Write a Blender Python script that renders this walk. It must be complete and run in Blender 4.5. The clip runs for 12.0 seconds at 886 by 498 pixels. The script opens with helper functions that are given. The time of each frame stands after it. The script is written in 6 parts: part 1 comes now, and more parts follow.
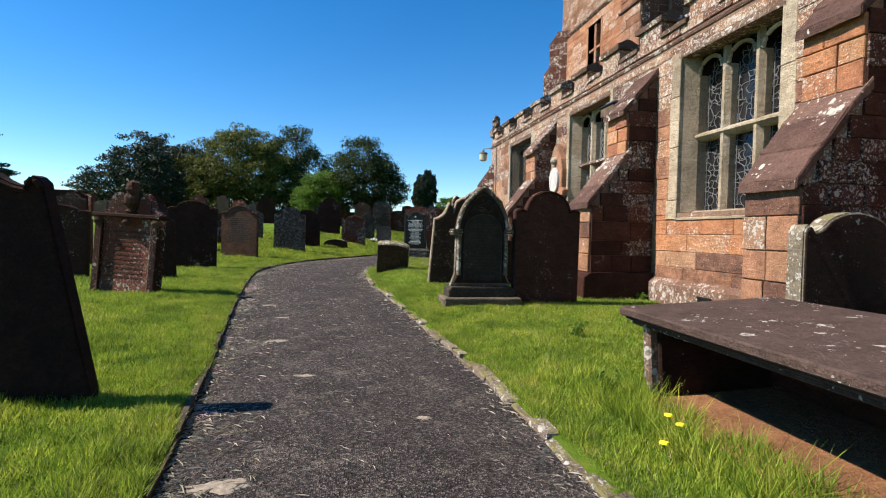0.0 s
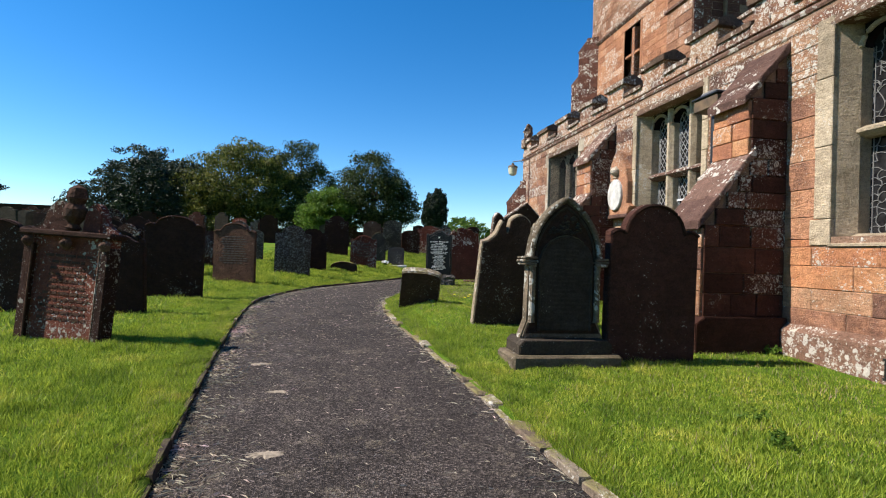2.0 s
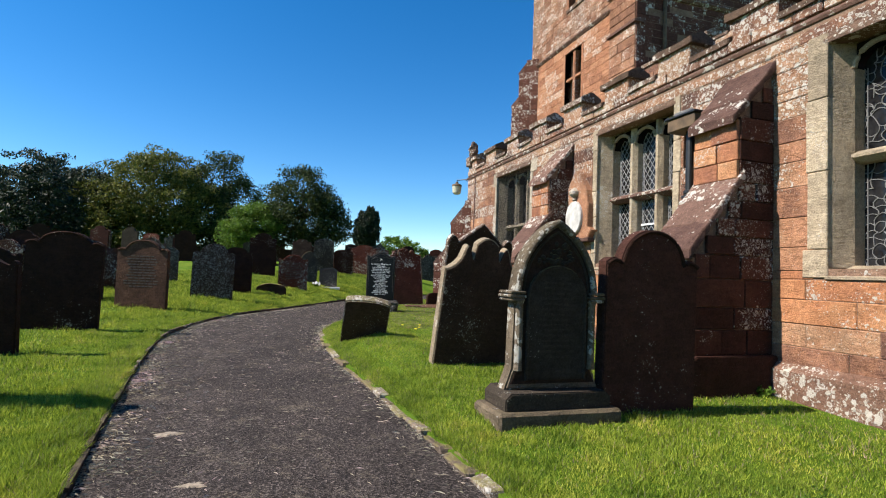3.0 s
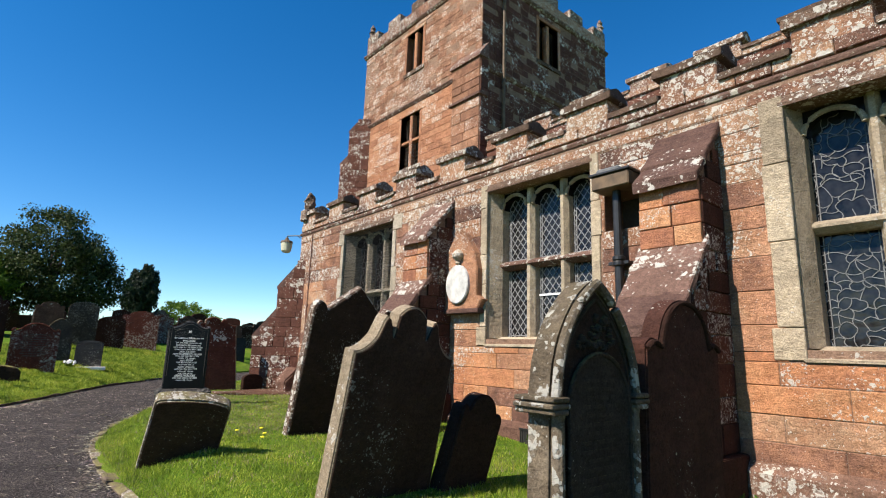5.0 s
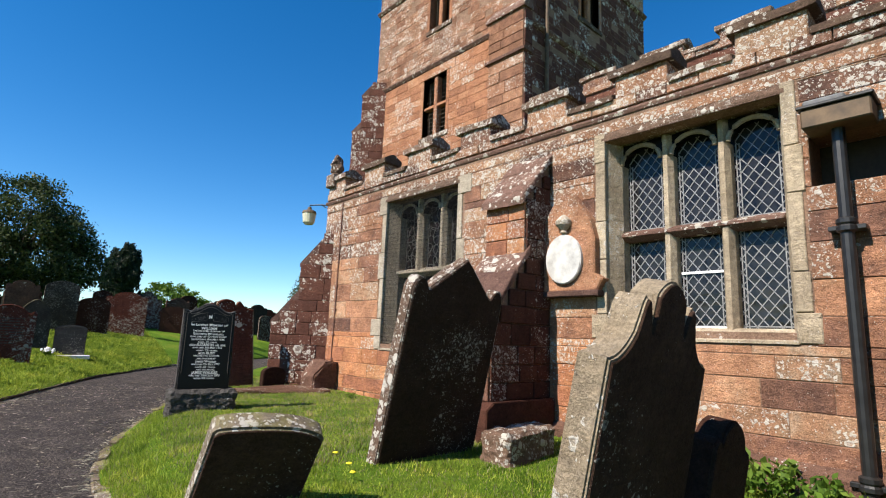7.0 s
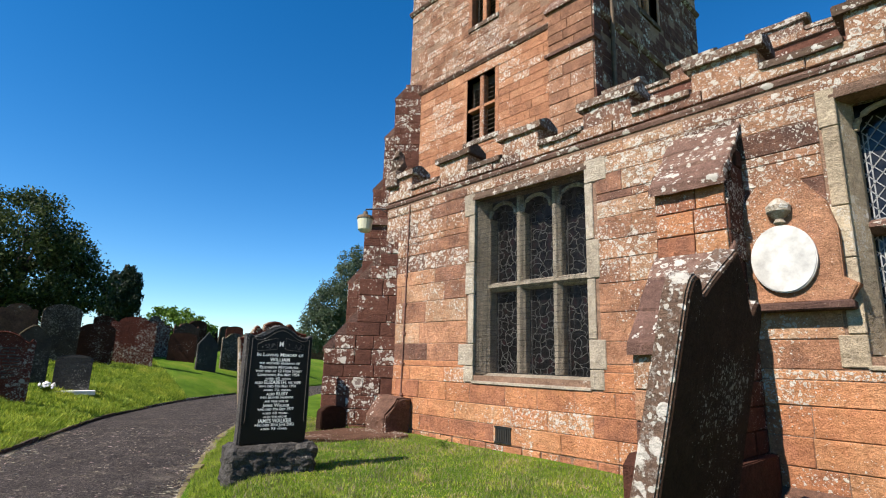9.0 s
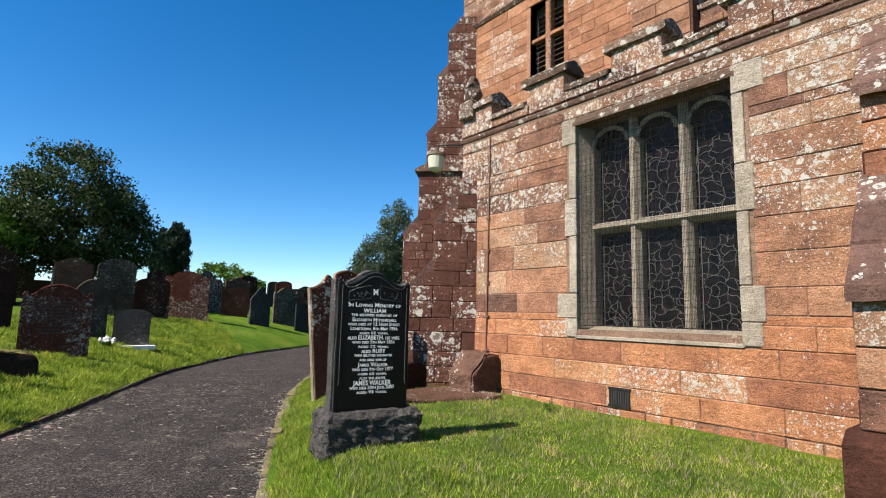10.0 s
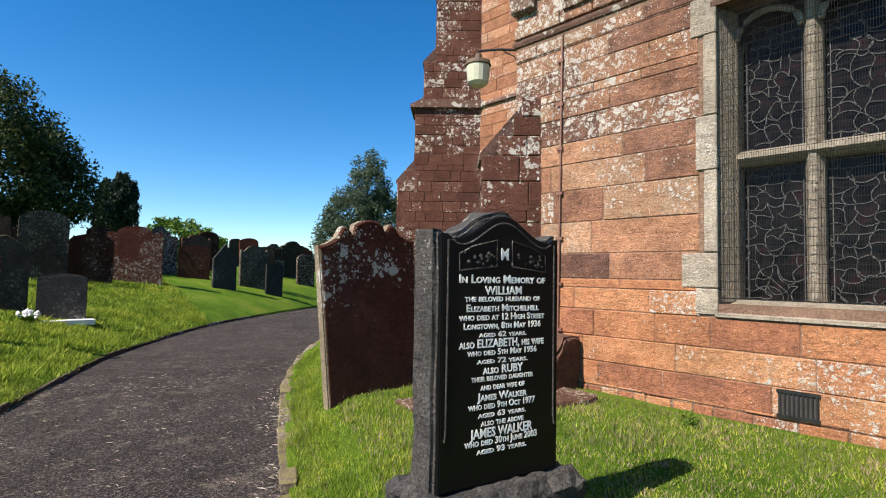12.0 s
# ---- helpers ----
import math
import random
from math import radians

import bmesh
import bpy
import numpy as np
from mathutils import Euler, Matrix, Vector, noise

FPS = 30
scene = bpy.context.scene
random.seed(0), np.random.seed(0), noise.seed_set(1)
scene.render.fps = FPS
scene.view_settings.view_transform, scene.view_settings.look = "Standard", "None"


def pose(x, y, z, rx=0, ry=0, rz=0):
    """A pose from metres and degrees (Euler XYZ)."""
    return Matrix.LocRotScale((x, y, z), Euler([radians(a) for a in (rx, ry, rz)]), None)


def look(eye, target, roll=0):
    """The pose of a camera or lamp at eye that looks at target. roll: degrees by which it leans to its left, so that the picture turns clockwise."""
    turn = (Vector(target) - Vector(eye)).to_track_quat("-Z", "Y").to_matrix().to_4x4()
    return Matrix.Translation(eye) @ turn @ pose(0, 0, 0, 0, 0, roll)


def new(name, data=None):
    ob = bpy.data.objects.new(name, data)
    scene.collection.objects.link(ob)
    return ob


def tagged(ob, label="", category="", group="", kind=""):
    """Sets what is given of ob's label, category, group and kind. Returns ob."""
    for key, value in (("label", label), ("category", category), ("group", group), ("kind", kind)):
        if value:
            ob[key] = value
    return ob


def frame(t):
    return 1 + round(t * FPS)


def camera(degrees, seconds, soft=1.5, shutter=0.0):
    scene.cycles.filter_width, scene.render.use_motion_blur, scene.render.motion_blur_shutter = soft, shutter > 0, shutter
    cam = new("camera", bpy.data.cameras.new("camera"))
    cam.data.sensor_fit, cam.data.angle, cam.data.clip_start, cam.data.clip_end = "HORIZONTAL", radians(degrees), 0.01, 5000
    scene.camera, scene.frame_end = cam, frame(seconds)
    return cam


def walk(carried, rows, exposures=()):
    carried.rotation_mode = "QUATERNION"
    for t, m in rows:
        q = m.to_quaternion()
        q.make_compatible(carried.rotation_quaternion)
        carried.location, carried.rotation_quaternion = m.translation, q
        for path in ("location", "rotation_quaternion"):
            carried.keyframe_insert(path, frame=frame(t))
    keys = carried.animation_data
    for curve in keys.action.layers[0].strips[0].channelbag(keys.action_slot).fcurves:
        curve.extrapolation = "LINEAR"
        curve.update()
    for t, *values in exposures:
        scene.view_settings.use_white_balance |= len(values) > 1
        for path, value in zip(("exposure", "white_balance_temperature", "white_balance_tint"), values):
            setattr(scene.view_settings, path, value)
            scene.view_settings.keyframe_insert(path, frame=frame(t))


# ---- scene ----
cam = camera(80.5, 12.0, 1.1)
PATH = [
    (0, (-0.053, -0.312, 1.426), (0.308, 1.654, 1.366), 1.3),
    (0.5, (-0.1, 0.359, 1.461), (0.165, 2.341, 1.424), 1.1),
    (1, (-0.218, 1.13, 1.489), (0.051, 3.112, 1.49), 1.2),
    (1.5, (-0.247, 1.846, 1.482), (0.048, 3.825, 1.501), 1.5),
    (2, (-0.337, 2.538, 1.513), (0.011, 4.508, 1.53), 1.8),
    (2.5, (-0.476, 3.228, 1.586), (-0.004, 5.171, 1.619), 1.5),
    (3, (-0.528, 3.833, 1.648), (0.082, 5.736, 1.745), 2.2),
    (3.5, (-0.676, 4.596, 1.725), (0.184, 6.381, 2.0), 2.0),
    (3.7, (-0.705, 4.88, 1.751), (0.237, 6.609, 2.1), 1.5),
    (5.3, (-0.789, 7.092, 1.754), (0.497, 8.574, 2.139), 2.2),
    (5.5, (-0.775, 7.361, 1.779), (0.521, 8.835, 2.165), 2.4),
    (6, (-0.767, 8.099, 1.818), (0.567, 9.542, 2.188), 2.6),
    (6.5, (-0.722, 8.867, 1.786), (0.605, 10.322, 2.133), 2.4),
    (6.7, (-0.697, 9.156, 1.811), (0.623, 10.622, 2.144), 2.3),
    (8.3, (-0.695, 11.494, 1.805), (0.688, 12.891, 2.176), 1.4),
    (8.5, (-0.695, 11.782, 1.813), (0.681, 13.181, 2.199), 1.6),
    (9, (-0.63, 12.523, 1.84), (0.696, 13.958, 2.263), 1.6),
    (9.5, (-0.624, 13.292, 1.806), (0.675, 14.768, 2.17), 1.8),
    (10, (-0.466, 14.076, 1.779), (0.784, 15.617, 2.034), 1.4),
    (10.5, (-0.252, 14.798, 1.817), (0.978, 16.362, 2.013), 1.4),
    (11, (-0.091, 15.522, 1.85), (1.199, 17.044, 1.991), 0.8),
    (11.5, (0.188, 16.179, 1.878), (1.491, 17.693, 1.967), 0.1),
    (12, (0.279, 16.898, 1.897), (1.651, 18.35, 1.992), 1.0),
]
walk(cam, [(t, look(eye, target, roll)) for t, eye, target, roll in PATH], [(0.0, 0.82, 6800, 13), (12.0, 0.82, 6800, 13)])

# ---- world and sun ----
SUN_DIR = Vector((-1.0, 0.10, 1.02)).normalized()
world = bpy.data.worlds.new("sky")
scene.world = world
world.use_nodes = True
wn = world.node_tree.nodes
sky = wn.new("ShaderNodeTexSky")
sky.sky_type = "NISHITA"
sky.sun_disc = False
sky.sun_elevation = math.asin(SUN_DIR.z)
sky.sun_rotation = math.atan2(SUN_DIR.x, SUN_DIR.y)
sky.air_density, sky.dust_density, sky.ozone_density = 1.0, 0.0, 1.6
sky.altitude = 1500
wn["Background"].inputs["Strength"].default_value = 0.109
hsv = wn.new("ShaderNodeHueSaturation")
hsv.inputs["Saturation"].default_value = 1.42
hsv.inputs["Hue"].default_value = 0.498
world.node_tree.links.new(sky.outputs[0], hsv.inputs["Color"])
clear = wn.new("ShaderNodeMix")
clear.data_type, clear.blend_type = "RGBA", "MULTIPLY"
clear.inputs[0].default_value = 1.0
clear.inputs[7].default_value = (0.81, 0.93, 1.0, 1.0)
world.node_tree.links.new(hsv.outputs[0], clear.inputs[6])
world.node_tree.links.new(clear.outputs[2], wn["Background"].inputs[0])
sun_data = bpy.data.lights.new("sun", "SUN")
sun_data.energy, sun_data.angle, sun_data.color = 5.0, radians(0.5), (1.0, 0.95, 0.87)
sun = new("sun", sun_data)
sun.matrix_world = look(SUN_DIR * 60, (0, 0, 0))

rng = random.Random(7)


# ---- materials ----
def nodes_of(name, rough=0.9):
    m = bpy.data.materials.new(name)
    m.use_nodes = True
    nt = m.node_tree
    b = nt.nodes["Principled BSDF"]
    b.inputs["Roughness"].default_value = rough
    return m, nt, b


def node(nt, kind, **sets):
    n = nt.nodes.new(kind)
    for k, v in sets.items():
        n.inputs[k].default_value = v
    return n


def ramp(nt, src, stops):
    r = nt.nodes.new("ShaderNodeValToRGB")
    els = r.color_ramp.elements
    while len(els) < len(stops):
        els.new(0.5)
    for e, (pos, col) in zip(els, stops):
        e.position = pos
        e.color = (*col, 1) if len(col) == 3 else col
    nt.links.new(src, r.inputs[0])
    return r.outputs[0]


def grey(v):
    return (v, v, v)


def mixc(nt, fac, a, b, blend="MIX"):
    n = nt.nodes.new("ShaderNodeMix")
    n.data_type, n.blend_type = "RGBA", blend
    for sock, val in ((n.inputs[0], fac), (n.inputs[6], a), (n.inputs[7], b)):
        if isinstance(val, bpy.types.NodeSocket):
            nt.links.new(val, sock)
        elif isinstance(val, (int, float)):
            sock.default_value = val
        else:
            sock.default_value = (*val, 1)
    return n.outputs[2]


def math_n(nt, op, a, b=0.0):
    n = nt.nodes.new("ShaderNodeMath")
    n.operation = op
    for sock, val in ((n.inputs[0], a), (n.inputs[1], b)):
        if isinstance(val, bpy.types.NodeSocket):
            nt.links.new(val, sock)
        else:
            sock.default_value = val
    return n.outputs[0]


def noise_n(nt, pos, scale, detail=4.0, rough=0.6):
    n = node(nt, "ShaderNodeTexNoise", Scale=scale, Detail=detail, Roughness=rough)
    nt.links.new(pos, n.inputs["Vector"])
    return n.outputs[0]


def bump(nt, bsdf, height, strength=0.5, distance=0.01):
    b = node(nt, "ShaderNodeBump", Strength=strength, Distance=distance)
    nt.links.new(height, b.inputs["Height"])
    nt.links.new(b.outputs[0], bsdf.inputs["Normal"])


def stone_mat(name, tones, lichen=0.5, lichen_col=(0.64, 0.59, 0.53), vary="object", grain=0.6, spot=24.0, moss=0.0, rough=0.92, patch=0.8, dirt=0.0, mix=0.6, rise=0.0, big=0.5, crusty=0.45):
    """Weathered stone: tones picked piece by piece, grain, dark staining and crusts of pale lichen."""
    m, nt, b = nodes_of(name, rough)
    b.inputs["Specular IOR Level"].default_value = 0.12
    pos = nt.nodes.new("ShaderNodeNewGeometry").outputs["Position"]
    if vary == "object":
        rnd = nt.nodes.new("ShaderNodeObjectInfo").outputs["Random"]
    else:
        rnd = nt.nodes.new("ShaderNodeNewGeometry").outputs["Random Per Island"]
    n_big = noise_n(nt, pos, 0.55, 3)
    n_mid = noise_n(nt, pos, 4.0, 6, 0.65)
    n_fine = noise_n(nt, pos, 55.0, 5, 0.7)
    k = math_n(nt, "ADD", math_n(nt, "ADD", math_n(nt, "MULTIPLY", rnd, mix), 0.3 - mix / 2), math_n(nt, "MULTIPLY", math_n(nt, "SUBTRACT", n_mid, 0.3), 0.7))
    base = ramp(nt, k, [(i / (len(tones) - 1) * 0.8 + 0.1, t) for i, t in enumerate(tones)])
    base = mixc(nt, grain, base, ramp(nt, n_fine, [(0.32, grey(0.4)), (0.68, grey(1.4))]), "MULTIPLY")
    stain = ramp(nt, noise_n(nt, pos, 1.6, 7, 0.7), [(0.42, grey(0.35)), (0.62, grey(1.0))])
    base = mixc(nt, 0.35 + dirt, base, stain, "MULTIPLY")
    # weathered mottling within each stone
    pits = noise_n(nt, pos, 17.0, 6, 0.72)
    base = mixc(nt, 0.5, base, ramp(nt, pits, [(0.34, (0.5, 0.46, 0.45)), (0.5, grey(1.0)), (0.68, (1.3, 1.26, 1.2))]), "MULTIPLY")
    # tooling: fine near-level strokes left by the chisel
    flat = nt.nodes.new("ShaderNodeMapping")
    flat.inputs["Scale"].default_value = (0.6, 0.6, 2.6)
    flat.inputs["Rotation"].default_value = (0.12, 0.0, 0.0)
    nt.links.new(pos, flat.inputs["Vector"])
    strokes = noise_n(nt, flat.outputs[0], 9.0, 4, 0.65)
    base = mixc(nt, 0.3, base, ramp(nt, strokes, [(0.34, grey(0.6)), (0.62, grey(1.3))]), "MULTIPLY")
    # crusts of lichen: ragged spots, thick in some patches and missing in others
    warp = nt.nodes.new("ShaderNodeVectorMath")
    warp.operation = "MULTIPLY_ADD"
    wn2 = node(nt, "ShaderNodeTexNoise", Scale=14.0, Detail=4.0)
    nt.links.new(pos, wn2.inputs["Vector"])
    nt.links.new(wn2.outputs["Color"], warp.inputs[0])
    warp.inputs[1].default_value = (0.09, 0.09, 0.09)
    nt.links.new(pos, warp.inputs[2])
    odd = math_n(nt, "GREATER_THAN", math_n(nt, "FRACT", math_n(nt, "MULTIPLY", rnd, 7.31)), 0.84)
    high = nt.nodes.new("ShaderNodeSeparateXYZ")
    nt.links.new(pos, high.inputs[0])
    lift = math_n(nt, "MULTIPLY", math_n(nt, "MINIMUM", math_n(nt, "MAXIMUM", math_n(nt, "SUBTRACT", high.outputs[2], 3.3), -1.6), 1.4), rise)
    patchy = ramp(nt, math_n(nt, "ADD", math_n(nt, "ADD", math_n(nt, "ADD", noise_n(nt, pos, patch, 5, 0.65), lift), math_n(nt, "MULTIPLY", math_n(nt, "SUBTRACT", rnd, 0.5), 0.2)), math_n(nt, "MULTIPLY", odd, 0.16)), [(0.56 - 0.24 * lichen, grey(0.0)), (0.74 - 0.20 * lichen, grey(1.0))])

    flecked = math_n(nt, "MAXIMUM", patchy, 0.42 if rise else 0.0)

    def colony(scale, most, ragged, hollow, where):
        """Round growths of differing size; some have died away inside and left a ring or a crescent."""
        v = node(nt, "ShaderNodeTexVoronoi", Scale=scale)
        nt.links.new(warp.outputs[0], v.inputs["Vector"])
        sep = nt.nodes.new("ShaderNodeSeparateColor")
        nt.links.new(v.outputs["Color"], sep.inputs[0])
        size = math_n(nt, "MULTIPLY", math_n(nt, "MULTIPLY", math_n(nt, "POWER", sep.outputs[0], 1.8), most), where)
        d = math_n(nt, "ADD", v.outputs["Distance"], math_n(nt, "MULTIPLY", math_n(nt, "SUBTRACT", n_fine, 0.5), ragged))
        disc = ramp(nt, math_n(nt, "SUBTRACT", size, d), [(0.0, grey(0.0)), (0.05, grey(1.0))])
        if not hollow:
            return disc
        d_in = math_n(nt, "ADD", v.outputs["Distance"], math_n(nt, "MULTIPLY", math_n(nt, "SUBTRACT", n_mid, 0.5), 0.5))
        hole = ramp(nt, math_n(nt, "SUBTRACT", math_n(nt, "MULTIPLY", size, 0.62), d_in), [(0.0, grey(1.0)), (0.06, grey(0.25))])
        keep = math_n(nt, "MAXIMUM", hole, math_n(nt, "LESS_THAN", sep.outputs[1], 0.45))
        return math_n(nt, "MULTIPLY", disc, keep)

    spots = math_n(nt, "MAXIMUM", colony(spot, 0.66, 0.3, True, patchy), colony(spot * 2.3, 0.6, 0.2, False, flecked))
    spots = math_n(nt, "MAXIMUM", spots, colony(spot * 0.42, big, 0.45, True, patchy))
    crust = ramp(nt, math_n(nt, "MULTIPLY", noise_n(nt, pos, 19.0, 8, 0.75), math_n(nt, "ADD", math_n(nt, "MULTIPLY", patchy, 0.35), 0.72)), [(0.56, grey(0.0)), (0.66, grey(0.75))])
    allspots = math_n(nt, "MAXIMUM", math_n(nt, "MULTIPLY", spots, min(1.0, lichen * 4)), math_n(nt, "MULTIPLY", crust, min(1.0, lichen * crusty * 2)))
    # algae greys the stone where the lichen is thick
    base = mixc(nt, math_n(nt, "MULTIPLY", patchy, 0.55 if rise else 0.0), base, mixc(nt, 1.0, base, (0.62, 0.66, 0.68), "MULTIPLY"))
    tint = mixc(nt, noise_n(nt, pos, 6.0, 3), lichen_col, (0.45, 0.43, 0.36))
    base = mixc(nt, math_n(nt, "MULTIPLY", allspots, 0.9), base, tint)
    if moss:
        up = nt.nodes.new("ShaderNodeSeparateXYZ")
        nt.links.new(nt.nodes.new("ShaderNodeNewGeometry").outputs["Normal"], up.inputs[0])
        mk = math_n(nt, "MULTIPLY", ramp(nt, up.outputs[2], [(0.25, grey(0.0)), (0.75, grey(1.0))]), ramp(nt, noise_n(nt, pos, 7.0, 6), [(0.42, grey(0.0)), (0.55, grey(1.0))]))
        base = mixc(nt, math_n(nt, "MULTIPLY", mk, moss), base, (0.26, 0.24, 0.07))
    nt.links.new(base, b.inputs["Base Color"])
    h = math_n(nt, "ADD", math_n(nt, "MULTIPLY", n_fine, 0.5), math_n(nt, "ADD", n_mid, math_n(nt, "MULTIPLY", allspots, 0.25)))
    h = math_n(nt, "ADD", h, math_n(nt, "ADD", math_n(nt, "MULTIPLY", strokes, 0.4), math_n(nt, "MULTIPLY", pits, 0.8)))
    bump(nt, b, h, 1.0, 0.032)
    return m


RED = [(0.151, 0.081, 0.060), (0.255, 0.130, 0.088), (0.394, 0.195, 0.116), (0.499, 0.255, 0.145), (0.545, 0.319, 0.191), (0.522, 0.400, 0.284)]
BROWN = [(0.10, 0.042, 0.030), (0.16, 0.062, 0.040), (0.25, 0.100, 0.058), (0.33, 0.15, 0.085)]
DARK = [(0.026, 0.013, 0.009), (0.050, 0.022, 0.014), (0.082, 0.034, 0.021)]
M_ashlar = stone_mat("red sandstone ashlar", RED, 0.6, mix=0.62, dirt=0.15, rise=0.10, big=0.5, crusty=0.3, spot=22.0, patch=0.65)
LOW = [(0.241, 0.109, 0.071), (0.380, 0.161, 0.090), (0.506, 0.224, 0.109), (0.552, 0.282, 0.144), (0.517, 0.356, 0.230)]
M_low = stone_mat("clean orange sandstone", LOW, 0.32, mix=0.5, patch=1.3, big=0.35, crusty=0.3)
M_ashlar_j = stone_mat("red sandstone ashlar far", RED, 0.6, vary="island", mix=0.62, dirt=0.15, rise=0.10, big=0.5, crusty=0.3, spot=22.0, patch=0.65)
# On the tower's east side this darker brown also stands in for shade.
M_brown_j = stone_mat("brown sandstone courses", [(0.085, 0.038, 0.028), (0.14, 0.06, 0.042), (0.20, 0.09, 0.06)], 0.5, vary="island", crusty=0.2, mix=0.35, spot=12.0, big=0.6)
M_tower_j = stone_mat("tower sandstone courses", [(0.202, 0.101, 0.067), (0.314, 0.157, 0.095), (0.403, 0.213, 0.129), (0.515, 0.325, 0.196)], 0.68, vary="island", spot=17.0, mix=0.4, dirt=0.2, patch=0.4, crusty=0.3, big=0.4)
M_foot = stone_mat("lichen-white foot course", [(0.13, 0.072, 0.053), (0.21, 0.115, 0.08), (0.30, 0.18, 0.125)], 0.64, spot=16.0, patch=1.6, crusty=0.6)
M_mortar = stone_mat("lime mortar", [(0.26, 0.16, 0.11), (0.34, 0.22, 0.15)], 0.5)
M_coping = stone_mat("lichened coping stone", [(0.11, 0.075, 0.055), (0.19, 0.12, 0.085), (0.27, 0.17, 0.12)], 1.0, spot=10.0, patch=1.6)
M_weather = stone_mat("weathering slab", [(0.108, 0.062, 0.050), (0.168, 0.096, 0.074), (0.240, 0.146, 0.110)], 0.52, spot=9.0, patch=2.2, crusty=0.3)
M_buff = stone_mat("buff window stone", [(0.392, 0.314, 0.218), (0.504, 0.409, 0.286), (0.582, 0.482, 0.347)], 0.2, grain=0.45, dirt=0.15)
M_grey_win = stone_mat("grey window stone", [(0.37, 0.315, 0.24), (0.50, 0.43, 0.335)], 0.28, grain=0.5, dirt=0.0)
M_grave_dark = stone_mat("dark weathered headstone", DARK, 0.24, spot=22.0, lichen_col=(0.26, 0.23, 0.19), crusty=0.25)
M_grave_red = stone_mat("red sandstone headstone", [(0.075, 0.025, 0.017), (0.14, 0.043, 0.027), (0.22, 0.07, 0.042)], 0.3, spot=20.0, lichen_col=(0.45, 0.40, 0.33))
M_grave_brown = stone_mat("brown headstone", [(0.09, 0.045, 0.029), (0.15, 0.078, 0.05), (0.22, 0.13, 0.088)], 0.2, spot=20.0, lichen_col=(0.42, 0.37, 0.30), dirt=0.2)
M_grave_grey = stone_mat("grey headstone", [(0.042, 0.033, 0.024), (0.075, 0.059, 0.043), (0.13, 0.104, 0.076)], 0.12, spot=22.0, moss=0.25, lichen_col=(0.42, 0.38, 0.30))
M_grave_moss = stone_mat("mossy headstone", [(0.045, 0.027, 0.018), (0.08, 0.047, 0.030), (0.13, 0.085, 0.055)], 0.08, moss=0.9)
M_tomb = stone_mat("tomb slab", [(0.085, 0.056, 0.046), (0.125, 0.082, 0.066), (0.155, 0.105, 0.084)], 0.5, spot=14.0, patch=2.5)
M_slate = stone_mat("slate headstone", [(0.036, 0.036, 0.034), (0.062, 0.061, 0.057)], 0.1, rough=0.6)
M_kerb = stone_mat("kerb stone", [(0.15, 0.115, 0.085), (0.24, 0.18, 0.13), (0.34, 0.28, 0.21)], 0.55, moss=0.5)
M_edging = stone_mat("concrete edging", [(0.055, 0.042, 0.034), (0.10, 0.075, 0.06), (0.16, 0.12, 0.10)], 0.3, moss=0.2)
M_gothic = stone_mat("pale grey monument stone", [(0.115, 0.090, 0.060), (0.207, 0.161, 0.109), (0.333, 0.276, 0.207)], 0.5, spot=9.0, moss=0.05, mix=0.3, patch=1.4, big=0.6, dirt=0.3, lichen_col=(0.46, 0.44, 0.39))
# Darker copy of the ashlar; buttress flanks carry their shade in the colour.
M_side = stone_mat("shade-darkened red sandstone", [(0.056, 0.024, 0.017), (0.105, 0.043, 0.029), (0.17, 0.068, 0.044)], 0.42, spot=26.0)
M_dome = stone_mat("dark red headstone", [(0.055, 0.025, 0.018), (0.10, 0.042, 0.029), (0.15, 0.066, 0.045)], 0.42, spot=26.0)
M_orange = stone_mat("pale orange sandstone", [(0.30, 0.14, 0.07), (0.42, 0.21, 0.11)], 0.08)
M_tower = stone_mat("tower sandstone block", [(0.242, 0.116, 0.072), (0.385, 0.176, 0.097), (0.473, 0.242, 0.138), (0.506, 0.319, 0.193)], 0.5, spot=17.0, mix=0.4, patch=0.35, crusty=0.3, big=0.4)
M_hewn = stone_mat("rough-hewn granite base", [(0.045, 0.042, 0.039), (0.10, 0.093, 0.085), (0.17, 0.16, 0.148)], 0.12, grain=1.0, mix=0.2, spot=30.0)
# Staining and the shade of the sunless front are both in this black.
M_face = stone_mat("stained and shade-darkened headstone face", [(0.035, 0.021, 0.014), (0.067, 0.037, 0.024), (0.104, 0.061, 0.042)], 0.2, spot=26.0, lichen_col=(0.30, 0.28, 0.25))
M_ochre = stone_mat("ochre mossy stone", [(0.13, 0.10, 0.065), (0.21, 0.165, 0.11), (0.30, 0.25, 0.18)], 0.4, spot=14.0, moss=0.35)
M_redface = stone_mat("dark red headstone face", [(0.06, 0.022, 0.016), (0.11, 0.038, 0.026), (0.16, 0.058, 0.038)], 0.36, spot=12.0, big=0.55)
M_panel = stone_mat("dull grey-brown panel", [(0.035, 0.028, 0.021), (0.06, 0.048, 0.036), (0.085, 0.068, 0.05)], 0.15, spot=26.0, lichen_col=(0.34, 0.32, 0.28))
M_pale = stone_mat("pale buff headstone", [(0.22, 0.165, 0.10), (0.32, 0.25, 0.165), (0.40, 0.33, 0.24)], 0.3, spot=14.0)
M_granite = stone_mat("rough granite", [(0.05, 0.05, 0.05), (0.10, 0.10, 0.095), (0.19, 0.185, 0.175)], 0.06, grain=1.0)


